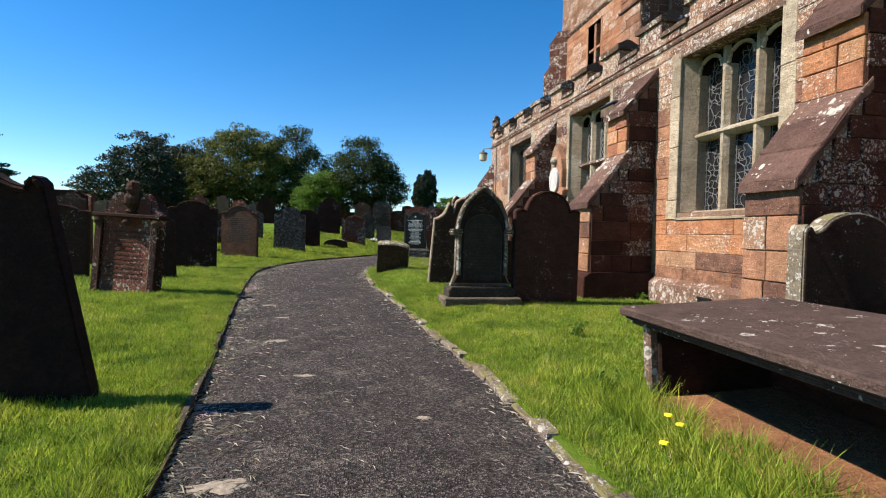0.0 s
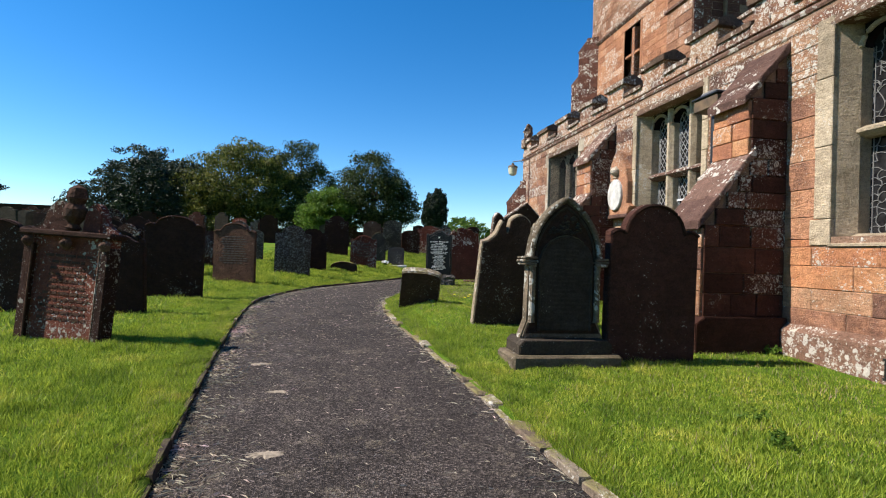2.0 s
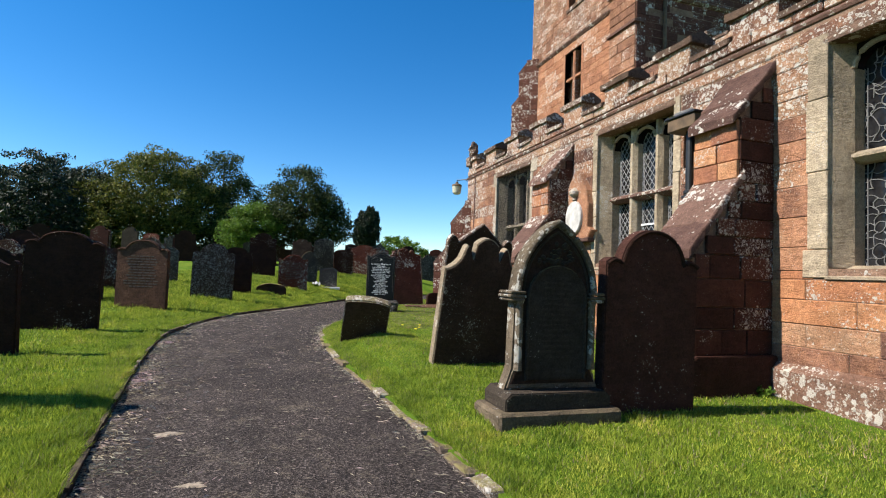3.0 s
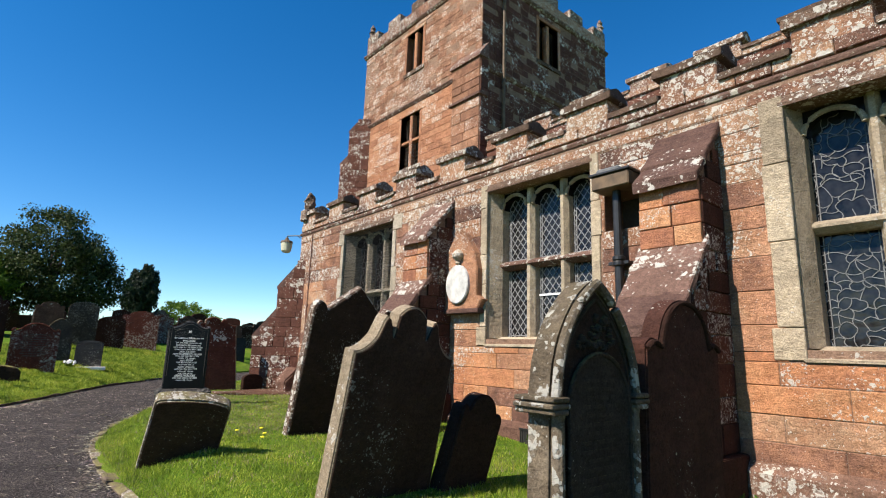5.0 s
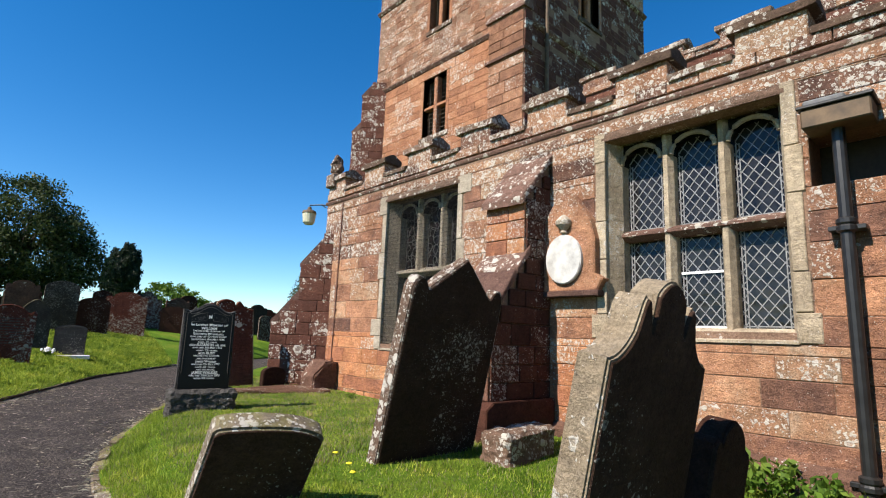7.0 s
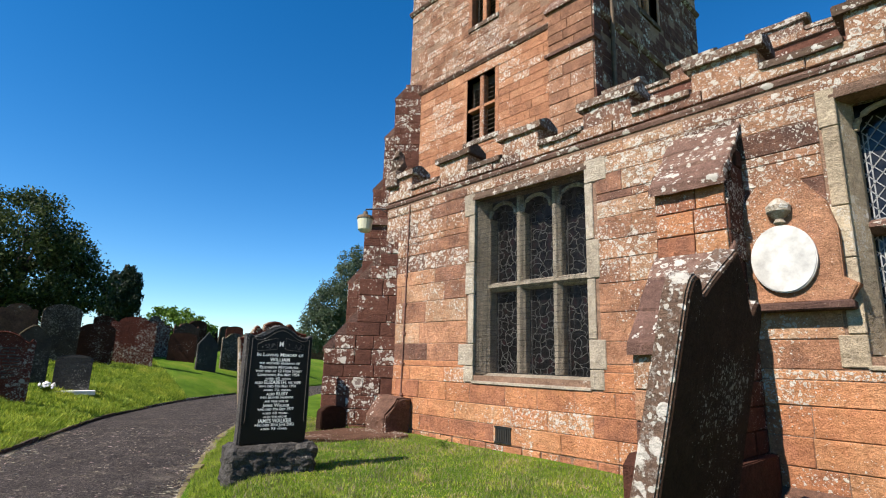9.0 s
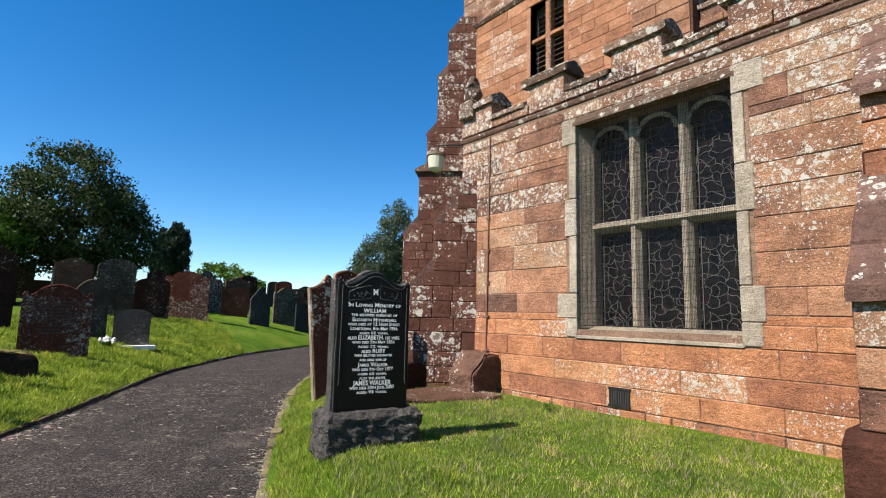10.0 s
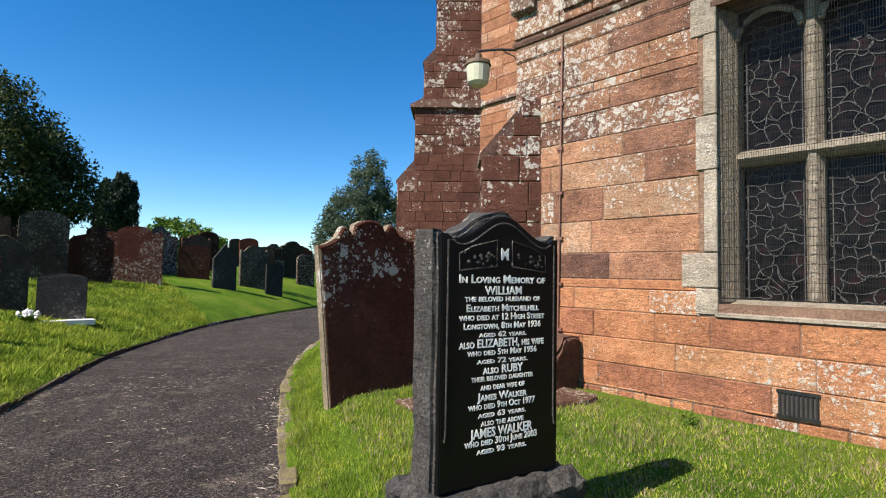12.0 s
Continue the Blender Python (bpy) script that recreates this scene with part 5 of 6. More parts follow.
headstone(12.6, 39.4, 0.9, 1.45, "round", D_, "dark round-topped headstone in the grass", 1.2, 0.15)
headstone(13.6, 41.5, 1.0, 1.5, "dome", R_, "red headstone on the bank", 1.3, 0.15)
r = random.Random(19)
for k in range(15):
    headstone(-13.5 + 0.62 * k + r.uniform(-0.2, 0.2), 23.5 + r.uniform(-2.5, 6), r.uniform(0.9, 1.2), r.uniform(1.3, 1.75), r.choice(("dome", "round", "ogee")), r.choice((D_, D_, B_, M_dome)), "weathered dark headstone among the grass", None, 0.15, r.uniform(-15, 8), 0, r.uniform(-4, 4))
r = random.Random(14)
for k in range(46):
    x = r.uniform(-26, 14)
    y = 31 + 0.62 * r.uniform(0, 26) + (6 if x > 3 else 0)
    headstone(x, y, r.uniform(0.8, 1.25), r.uniform(1.2, 1.9), r.choice(("dome", "round", "ogee", "round")), r.choice((D_, D_, R_, B_, G_)), r.choice(("weathered sandstone headstone in a far row", "old lichened headstone in a far row")), None, 0.15, r.uniform(-18, 10), 0, r.uniform(-4, 4), group="far headstones", bevel=0.0)

wb = thing("grave_kerb", pose(2.05, 30.2, ground_z(2.05, 30.2)), "white stone base strip before a small headstone", "grave base")
part("strip", box(-0.55, 0.55, -0.18, 0.05, -0.05, 0.07, 0.01), M_white_paint, wb)
fl = thing("grave_flowers", pose(1.45, 29.9, ground_z(1.45, 29.9)), "bunch of white flowers with leaves on a grave", "flowers")
r = random.Random(3)
for k in range(26):
    a, d = r.uniform(0, math.tau), r.uniform(0, 0.2)
    bm = bmesh.new()
    bmesh.ops.create_icosphere(bm, subdivisions=1, radius=0.035, matrix=Matrix.Translation((d * math.cos(a), d * math.sin(a), 0.18 + r.uniform(0, 0.1) - d * 0.3)))
    part("flower", bm, M_petal_w, fl)
part("stems", lathe([(0.05, -0.02), (0.12, 0.1), (0.17, 0.16)], 0, 0, 0, 9), M_leaf_bright, fl)

# carved red headstone with pilasters and a scrolled crest
rs = thing("carved_headstone", pose(-4.12, 10.42, ground_z(-4.1, 10.4), 0, 0, -20) @ pose(0, 0, 0, -3, 2.5, 0), "carved red headstone with side pilasters, rosettes and a scrolled crest", "headstone", "churchyard headstones")
part("slab", roughen(box(-0.64, 0.64, -0.07, 0.09, -0.25, 1.40, 0.015), 0.008), M_grave_red, rs)
for s in (-1, 1):
    part("pilaster", roughen(box(s * 0.60 - 0.07, s * 0.60 + 0.07, -0.15, 0.08, -0.25, 1.28, 0.02), 0.006), M_grave_dark, rs)
    part("pilaster_edge", tube([(s * 0.53, -0.14, 0.0), (s * 0.53, -0.14, 1.25)], 0.016, sides=6), M_grave_brown, rs)
for x in (-0.6, 0.0, 0.6):
    bm = bmesh.new()
    bmesh.ops.create_cone(bm, cap_ends=True, segments=14, radius1=0.085, radius2=0.05, depth=0.06, matrix=Matrix.Translation((x, -0.17, 1.30)) @ pose(0, 0, 0, 90))
    bmesh.ops.create_icosphere(bm, subdivisions=2, radius=0.04, matrix=Matrix.Translation((x, -0.2, 1.30)))
    part("rosette", bm, M_grave_brown, rs, "carved round rosette")
part("cornice", box(-0.72, 0.72, -0.2, 0.1, 1.39, 1.47, 0.02), M_grave_dark, rs)
part("crest", roughen(prism(arc(-0.28, 1.46, 0.24, 0, 180, 10, 0.42) + [(-0.66, 1.46)], -0.05, 0.07, 0.015), 0.015), M_grave_dark, rs)
bm = prism(arc(0.3, 1.46, 0.17, 0, 180, 10, 0.42), -0.08, 0.07, 0.02)
part("scroll", roughen(bm, 0.02), M_grave_red, rs)
part("scroll_foot", roughen(prism([(0.4, 1.46), (0.7, 1.46), (0.5, 1.6), (0.44, 1.75)], -0.06, 0.06, 0.015), 0.01), M_grave_red, rs)
bm = lathe([(0.05, 0), (0.1, 0.04), (0.06, 0.1), (0.13, 0.2), (0.14, 0.3), (0.09, 0.38), (0.13, 0.46), (0.1, 0.58), (0.02, 0.64)], 0.02, -0.08, 1.47, 12)
part("urn", roughen(bm, 0.02, 6), M_grave_brown, rs, "worn carved urn")
inscription(rs, word_bars(0.9, 0.3, 1.15, 0.085, -0.073, 5), M_grave_brown)

# gothic monument on a stepped base
gm = thing("gothic_monument", pose(2.33, 8.87, ground_z(2.3, 8.7), 0, 0, 0), "grey gothic arched monument with columns on a stepped base", "headstone", "churchyard headstones")
part("base", roughen(box(-0.72, 0.68, -0.36, 0.34, -0.2, 0.12, 0.03), 0.015), M_gothic, gm)
part("plinth", roughen(prism([(-0.62, 0.12), (0.58, 0.12), (0.58, 0.24), (0.52, 0.30), (-0.56, 0.30), (-0.62, 0.24)], -0.28, 0.28, 0.012), 0.008), M_panel, gm)
POINTED = [(0.47 * (1 - 2 * i / 30), 1.28 + math.sqrt(max(0.0, 0.841 - (0.47 * abs(1 - 2 * i / 30) + 0.447) ** 2))) for i in range(31)]
body = [(-0.56, 0.30), (0.54, 0.30), (0.46, 0.52), (0.46, 1.28)] + POINTED + [(-0.46, 1.28), (-0.48, 0.52)]
part("body", roughen(prism(body, -0.10, 0.10, 0.02), 0.006), M_gothic, gm)
# dark plate puts the unlit front's shade into colour; the body stays pale
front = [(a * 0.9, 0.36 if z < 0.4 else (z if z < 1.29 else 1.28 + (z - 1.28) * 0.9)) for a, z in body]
part("front_face", prism(front, -0.112, -0.09, 0.004), M_face, gm, "recessed front darkened for shade")
hood = [(a * 0.97, 1.28 + (z - 1.28) * 0.97) for a, z in POINTED]
part("hood_mould", tube([(a, -0.13, z) for a, z in hood], 0.034, sides=8), M_gothic, gm)
part("inner_mould", tube([(a * 0.86, -0.112, 1.28 + (z - 1.28) * 0.86) for a, z in hood], 0.016, sides=6), M_grave_grey, gm)
panel = [(-0.34, 0.40), (0.34, 0.40)] + arc(0, 1.24, 0.34, 0, 180, 14)
part("panel", prism(panel, -0.14, -0.09, 0.012), M_panel, gm, "dark arched inscription panel")
part("panel_rim", tube([(a, -0.14, z) for a, z in panel[1:] + [panel[0]]], 0.018, sides=6), M_grave_grey, gm)
inscription(gm, word_bars(0.5, 0.62, 1.42, 0.055, -0.14, 8), M_grave_grey)
for s in (-1, 1):
    part("column", lathe([(0.045, 0), (0.04, 0.05), (0.04, 0.68), (0.05, 0.72)], s * 0.43, -0.12, 0.5, 10), M_gothic, gm)
    for z, g in ((1.21, 0.075), (1.245, 0.095), (1.285, 0.085)):
        part("capital", box(s * 0.47 - g, s * 0.47 + g, -0.18, 0.13, z, z + 0.032, 0.008), M_gothic, gm)
r = random.Random(2)
bm = bmesh.new()
for k in range(40):
    a, d = r.uniform(0, math.pi), r.uniform(0.02, 0.2)
    bmesh.ops.create_icosphere(bm, subdivisions=1, radius=r.uniform(0.018, 0.035), matrix=Matrix.Translation((d * math.cos(a) * 1.1, -0.118, 1.62 + d * math.sin(a) * 1.1)))
part("flower_carving", bm, M_grave_grey, gm, "carved spray of flowers")

# black granite headstone with white lettering
BGZ = ground_z(2.42, 18.8)
bg = thing("granite_headstone", pose(2.40, 18.74, BGZ, 0, 0, -12), "polished black granite headstone with white lettering on a rough base", "headstone", "churchyard headstones")
UP = 0.84 - BGZ     # top of the base
bm = box(-0.50, 0.52, -0.20, 0.30, -0.15, UP, 0.05)
bmesh.ops.subdivide_edges(bm, edges=[e for e in bm.edges if e.calc_length() > 0.1], cuts=16, use_grid_fill=True)
part("base", roughen(roughen(roughen(bm, 0.015, 5), 0.03, 13), 0.014, 31), M_hewn, bg, "rough-hewn grey granite base")


def granite_top(half, low, high, n=24):
    out = []
    for i in range(n + 1):
        u = 1 - 2 * i / n
        a = abs(u)
        out.append((half * u, low + (high - low) * (0.5 + 0.5 * math.cos(math.pi * min(1, a / 0.78))) + (0.02 if a > 0.86 else 0)))
    return out


outer = [(-0.40, UP - 0.02), (0.40, UP - 0.02)] + granite_top(0.40, UP + 1.26, UP + 1.40)
bm = prism(outer, -0.05, 0.16, 0.02)
bmesh.ops.subdivide_edges(bm, edges=[e for e in bm.edges if e.calc_length() > 0.15], cuts=4)
part("slab", roughen(bm, 0.02, 9), M_hewn, bg, "rough grey granite edges")
part("polished_face", prism([(-0.378, UP + 0.01), (0.378, UP + 0.01)] + granite_top(0.378, UP + 1.235, UP + 1.36), -0.085, -0.045, 0.006), M_black_granite, bg, "polished black face")
rim = [(-0.352, UP + 0.25), (-0.345, UP + 0.3)] + [(-a, c) for a, c in granite_top(0.345, UP + 1.205, UP + 1.325)] + [(0.345, UP + 0.3), (0.352, UP + 0.25)]
part("border_line", tube([(a, -0.086, c) for a, c in rim], 0.005, sides=6), M_hewn, bg, "grey bevelled border line")


def lettering(text, width, height, at, mat, parent):
    """One line of small capitals, set to its width and the height of its tallest letter."""
    cu = bpy.data.curves.new("letters", "FONT")
    cu.body, cu.size, cu.align_x, cu.extrude, cu.resolution_u, cu.offset = text, 0.1, "CENTER", 0.0012, 2, 0.0022
    cu.small_caps_scale = 0.72
    for ch in cu.body_format:
        ch.use_small_caps = True
    tmp = bpy.data.objects.new("letters", cu)
    scene.collection.objects.link(tmp)
    me = bpy.data.meshes.new_from_object(tmp.evaluated_get(bpy.context.evaluated_depsgraph_get()))
    bpy.data.objects.remove(tmp)
    xs, zs = [v.co.x for v in me.vertices], [v.co.y for v in me.vertices]
    me.transform(Matrix.Diagonal((width / (max(xs) - min(xs)), height / max(zs), 1.0, 1.0)))
    me.materials.clear()
    me.materials.append(mat)
    ob = new("letters", me)
    ob.parent = parent
    ob["kind"] = "stuff"
    ob.matrix_basis = Matrix.Translation(at) @ pose(0, 0, 0, 90)
    return ob


LINES = [("In Loving Memory of", 0.56, 0.042), ("WILLIAM", 0.24, 0.042), ("the beloved husband of", 0.49, 0.024), ("Elizabeth Mitchelhill", 0.47, 0.036), ("who died at 12 High Street", 0.555, 0.034), ("Longtown, 8th May 1936", 0.50, 0.034), ("aged 62 years.", 0.31, 0.027), ("also ELIZABETH, his wife", 0.55, 0.042), ("who died 5th May 1956", 0.45, 0.032), ("aged 72 years.", 0.33, 0.027), ("also RUBY", 0.26, 0.041), ("their beloved daughter", 0.40, 0.023), ("and dear wife of", 0.285, 0.023), ("James Walker", 0.32, 0.038), ("who died 9th Oct 1977", 0.43, 0.034), ("aged 63 years.", 0.31, 0.028), ("also the above", 0.275, 0.023), ("JAMES WALKER", 0.40, 0.047), ("who died 30th June 2003", 0.465, 0.035), ("aged 93 years.", 0.32, 0.029)]
z = UP + 1.036
for k, (text, width, height) in enumerate(LINES):
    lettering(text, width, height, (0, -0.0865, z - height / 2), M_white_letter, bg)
    z -= 0.0445 if k else 0.058
for sx in (-1, 1):
    band = [(sx * 0.05, UP + 1.10), (sx * 0.28, UP + 1.075), (sx * 0.28, UP + 1.16), (sx * 0.20, UP + 1.20), (sx * 0.05, UP + 1.235)]
    part("carved_leaf_panel", tube([(a, -0.087, c) for a, c in band + band[:1]], 0.004, sides=5), M_hewn, bg, "dull carved leaf panel")
    r = random.Random(40 + sx)
    bm = bmesh.new()
    for k in range(16):
        a, c = sx * r.uniform(0.07, 0.26), UP + r.uniform(1.10, 1.17)
        bmesh.ops.create_icosphere(bm, subdivisions=1, radius=r.uniform(0.006, 0.012), matrix=Matrix.Translation((a, -0.086, c)))
    part("leaf_carving", bm, M_granite, bg, "dull carved leaves")["kind"] = "stuff"
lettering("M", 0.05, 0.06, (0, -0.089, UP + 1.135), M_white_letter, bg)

# table tomb
tz = ground_z(2.6, 3)
tb = thing("table_tomb", pose(2.95, 2.55, tz, 0, -3.5, -2), "brown sandstone table tomb with a moulded top slab and open side", "tomb")
part("base_slab", roughen(box(-0.72, 0.66, -1.18, 1.12, -0.3, 0.10, 0.02), 0.012), M_orange, tb)
# inner panels darkened: the hollow's shade is put into their colour
for x, y in ((-0.25, -0.98), (-0.55, 0.86)):
    part("end_panel", roughen(box(x, 0.55, y, y + 0.12, 0.10, 0.66, 0.012), 0.006), M_grave_dark, tb)
part("back_panel", roughen(box(0.42, 0.52, -0.86, 0.86, 0.10, 0.66, 0.012), 0.006), M_grave_dark, tb)
part("corner_post", roughen(box(-0.62, -0.5, 0.9, 1.0, 0.1, 0.66, 0.015), 0.006), M_coping, tb, "pale lichened corner post")
for name, g, z0, z1 in (("bed_mould", 0.0, 0.66, 0.70), ("under_mould", 0.035, 0.70, 0.73), ("top_slab", 0.07, 0.73, 0.80)):
    part(name, roughen(box(-0.66 - g, 0.66 + g, -1.12 - g, 1.10 + g, z0, z1, 0.012), 0.008, 2), M_tomb, tb, "thick slab with pale lichen spots" if name == "top_slab" else "")

# ---- trees ----
def leaves_mesh(name, centres, spread, per, size, mat, parent, seed, flat=1.0, up=0.0):
    """Many small leaves, scattered in clumps."""
    g = np.random.default_rng(seed)
    c = np.repeat(np.array(centres), per, axis=0)
    n = len(c)
    d = g.normal(size=(n, 3))
    d /= np.linalg.norm(d, axis=1)[:, None]
    p = c + d * (g.random(n) ** 0.5)[:, None] * spread * np.array([1, 1, flat])
    a = g.normal(size=(n, 3))
    a[:, 2] = a[:, 2] * (1 - up) + up * 2
    a /= np.linalg.norm(a, axis=1)[:, None]
    b = np.cross(a, g.normal(size=(n, 3)))
    b /= np.linalg.norm(b, axis=1)[:, None]
    s = size * (0.6 + 0.8 * g.random(n))[:, None]
    quad = np.stack([p - a * s, p + b * s * 0.5, p + a * s, p - b * s * 0.5], axis=1).reshape(-1, 3)
    me = bpy.data.meshes.new(name)
    me.vertices.add(4 * n)
    me.vertices.foreach_set("co", quad.astype(np.float32).ravel())
    me.loops.add(4 * n)
    me.loops.foreach_set("vertex_index", np.arange(4 * n, dtype=np.int32))
    me.polygons.add(n)
    me.polygons.foreach_set("loop_start", np.arange(0, 4 * n, 4, dtype=np.int32))
    me.update(calc_edges=True)
    me.materials.append(mat)
    ob = new(name, me)
    ob.parent = parent
    return ob


def tree(x, y, blobs, mat, label, clumps=260, per=55, spread=0.55, leaf=0.13, seed=1, name="tree", trunk=0.22, up=0.0, flat=0.7, limbs=7):
    """blobs: (dx, dy, z, rx, rz), the rounded masses that make up the crown."""
    zg = ground_z(x, y)
    t = thing(name, pose(x, y, zg), label, "tree", "churchyard trees")
    r = random.Random(seed)
    top = max(b[2] for b in blobs)
    pts = [(0, 0, -0.3), (0.03, 0.02, 0.8), (-0.04, 0.03, top * 0.45), (0.05, -0.03, top * 0.8), (0.0, 0.0, top + 0.3)]
    part("trunk", tube(pts, trunk, trunk * 0.2, 9), M_bark, t)
    for k in range(limbs):
        b = blobs[k % len(blobs)]
        z0 = r.uniform(0.25, 0.6) * top
        q = (b[0] + r.uniform(-0.6, 0.6) * b[3], b[1] + r.uniform(-0.6, 0.6) * b[3], b[2] + r.uniform(-0.2, 0.5) * b[4])
        mid = (q[0] * 0.5 + r.uniform(-0.2, 0.2), q[1] * 0.5, z0 + (q[2] - z0) * 0.6)
        part("limb", tube([(0, 0, z0), mid, q], trunk * 0.4, 0.02, 6), M_bark, t)
    centres = []
    total = sum(b[3] * b[3] * b[4] for b in blobs)
    for b in blobs:
        for _ in range(int(clumps * b[3] * b[3] * b[4] / total)):
            v = Vector((r.gauss(0, 1), r.gauss(0, 1), r.gauss(0, 1))).normalized()
            k = r.uniform(0.35, 1.0) ** 0.5 * (1 + 0.22 * noise.noise(v * 2.2 + Vector((seed, b[0], b[2]))))
            centres.append((b[0] + v.x * b[3] * k, b[1] + v.y * b[3] * k, b[2] + v.z * b[4] * k))
    leaves_mesh("crown", centres, spread, per, leaf, mat, t, seed, flat, up)
    return t


tree(1.1, 41.0, [(0.2, 0, 3.4, 2.7, 2.5), (1.6, 0.3, 2.6, 2.2, 2.0), (-0.2, 0, 4.9, 2.1, 2.0), (-1.6, -0.4, 2.6, 2.0, 1.9)], M_leaf_mid, "broad green tree with a dense rounded crown", 520, 80, 0.55, 0.075, 3)
tree(-1.9, 39.6, [(0, 0, 2.3, 1.7, 1.6), (-0.9, 0.2, 1.8, 1.3, 1.3)], M_leaf_bright, "bright green bushy young tree", 260, 80, 0.45, 0.07, 4, trunk=0.14)
tree(-9.8, 49.0, [(0, 0, 4.6, 4.2, 3.2), (-2.6, 0, 3.2, 3.2, 2.7), (2.6, 0, 3.4, 3.2, 2.8), (0.3, 0, 6.6, 2.6, 2.1), (-1.5, 0, 1.6, 3.6, 1.4)], M_leaf_yel, "yellow-green broadleaf tree beyond the headstones", 760, 85, 0.65, 0.09, 5)
tree(-4.9, 50.5, [(-0.3, 0, 6.7, 2.2, 2.1), (1.2, 0, 4.6, 2.4, 2.2), (-1.0, 0, 3.4, 2.6, 2.6), (0.6, 0, 1.8, 2.8, 1.5)], M_leaf_mid, "open-crowned tree with thin outer twigs", 460, 80, 0.65, 0.085, 6)
tree(-17.4, 50.0, [(0, 0, 4.2, 3.8, 3.1), (-2.8, 0, 2.8, 3.0, 1.9), (3.4, 0, 3.8, 3.4, 2.6), (0.4, 0, 1.8, 4.6, 1.5)], M_leaf_con, "dark spreading conifer beyond the headstones", 700, 80, 0.7, 0.10, 7, up=-0.2, flat=0.4)
tree(-14.6, 43.0, [(0, 0, 2.6, 1.9, 2.9)], M_leaf_dark, "dark clipped yew bush", 200, 70, 0.45, 0.10, 8, trunk=0.2)
tree(-29.5, 46.0, [(0, 0, 5.2, 2.2, 2.4), (0, 0, 3.2, 3.0, 1.6)], M_leaf_con, "tall dark conifer with level boughs", 260, 80, 0.7, 0.10, 9, flat=0.25)
tree(8.3, 58.0, [(0.1, 0, 1.9, 0.95, 1.5), (0.1, 0, 3.3, 1.35, 1.7), (0.3, 0, 4.4, 1.15, 1.25), (1.5, 0, 1.3, 0.7, 0.6)], M_leaf_dark, "dark columnar yew with a blunt top", 700, 80, 0.22, 0.09, 10, trunk=0.3, up=0.8, flat=1.6)
tree(24.8, 52.0, [(0.2, 0, 8.3, 1.7, 2.6), (-1.8, 0, 5.4, 2.0, 2.2), (1.6, 0, 5.0, 2.4, 3.0), (-2.8, 0, 3.6, 1.8, 1.7)], M_leaf_grey, "slender silvery tree with drooping foliage", 620, 80, 0.5, 0.095, 11, flat=1.2)
tree(10.2, 50.0, [(0, 0, 1.5, 1.9, 1.1), (1.4, 0, 1.1, 1.4, 0.9), (-0.6, 0, 2.0, 0.9, 0.8)], M_leaf_bright, "light green shrub beyond the headstones", 130, 40, 0.34, 0.10, 12, trunk=0.1)

hw = thing("boundary_wall", Matrix(), "long dark stone boundary wall round the churchyard", "wall", kind="structure")
part("wall", roughen(box(-70, -16, 57.5, 58.0, 0.5, 4.9, 0.03), 0.05), M_grave_dark, hw)
part("wall", roughen(box(-16, 2.5, 57.5, 58.0, 0.5, 3.5, 0.03), 0.05), M_grave_dark, hw)
part("wall", roughen(box(2.5, 45, 62.0, 62.5, 0.5, 3.1, 0.03), 0.05), M_grave_brown, hw)

# ---- kerbs ----
kerb = thing("kerb", Matrix(), "row of pale lichened kerb stones along the path", "kerb", kind="structure")
r = random.Random(17)
KB = []
for k in range(6):
    bm = box(-0.5, 0.5, -0.5, 0.5, -0.5, 0.5, 0.09)
    roughen(bm, 0.16, 2.0, k * 7)
    me = bpy.data.meshes.new("kerb_stone")
    bm.to_mesh(me)
    bm.free()
    me.materials.append(M_kerb)
    KB.append(me)
y = -1.0
while y < 30:
    l = r.uniform(0.28, 0.6)
    s = math.hypot(right_x(y + l) - right_x(y), l)
    a = math.atan2(l, right_x(y + l) - right_x(y))
    ob = new("kerb_stone", r.choice(KB))
    ob.parent = kerb
    step = l * l / s
    xm = right_x(y + step / 2)
    ob.matrix_basis = Matrix.LocRotScale((xm + 0.0, y + step / 2, smooth_table(PATHZ, y) - 0.025 + r.uniform(-0.03, 0.025)), Euler((r.uniform(-0.06, 0.06), r.uniform(-0.05, 0.05), a)), (l * 0.97, r.uniform(0.10, 0.17), 0.13))
    y += step
edge = thing("edging", Matrix(), "thin broken concrete edging strip along the path", "edging", kind="structure")
EB = []
for k in range(4):
    bm = box(-0.5, 0.5, -0.5, 0.5, -0.5, 0.5, 0.06)
    roughen(bm, 0.09, 2.0, 40 + k * 5)
    me = bpy.data.meshes.new("edging_slab")
    bm.to_mesh(me)
    bm.free()
    me.materials.append(M_edging)
    EB.append(me)
y = -1.0
while y < 34:
    l = r.uniform(0.6, 0.95)
    dx = left_x(y + l) - left_x(y)
    a = math.atan2(l, dx)
    step = l * l / math.hypot(dx, l)
    ob = new("edging_slab", r.choice(EB))
    ob.parent = edge
    ob.matrix_basis = Matrix.LocRotScale((left_x(y + step / 2), y + step / 2, smooth_table(PATHZ, y) - 0.012 + r.uniform(-0.02, 0.015)), Euler((r.uniform(-0.1, 0.1), r.uniform(-0.02, 0.02), a)), (l * 0.98, 0.05, 0.16))
    y += step

# ---- grass ----
GX, GY = np.arange(-14, 7.01, 0.1), np.arange(-3, 40.01, 0.25)
GZ = np.array([[ground_z(float(x), float(y)) for x in GX] for y in GY])
XL = np.array([left_x(float(y)) for y in GY])
XR = np.array([right_x(float(y)) for y in GY])


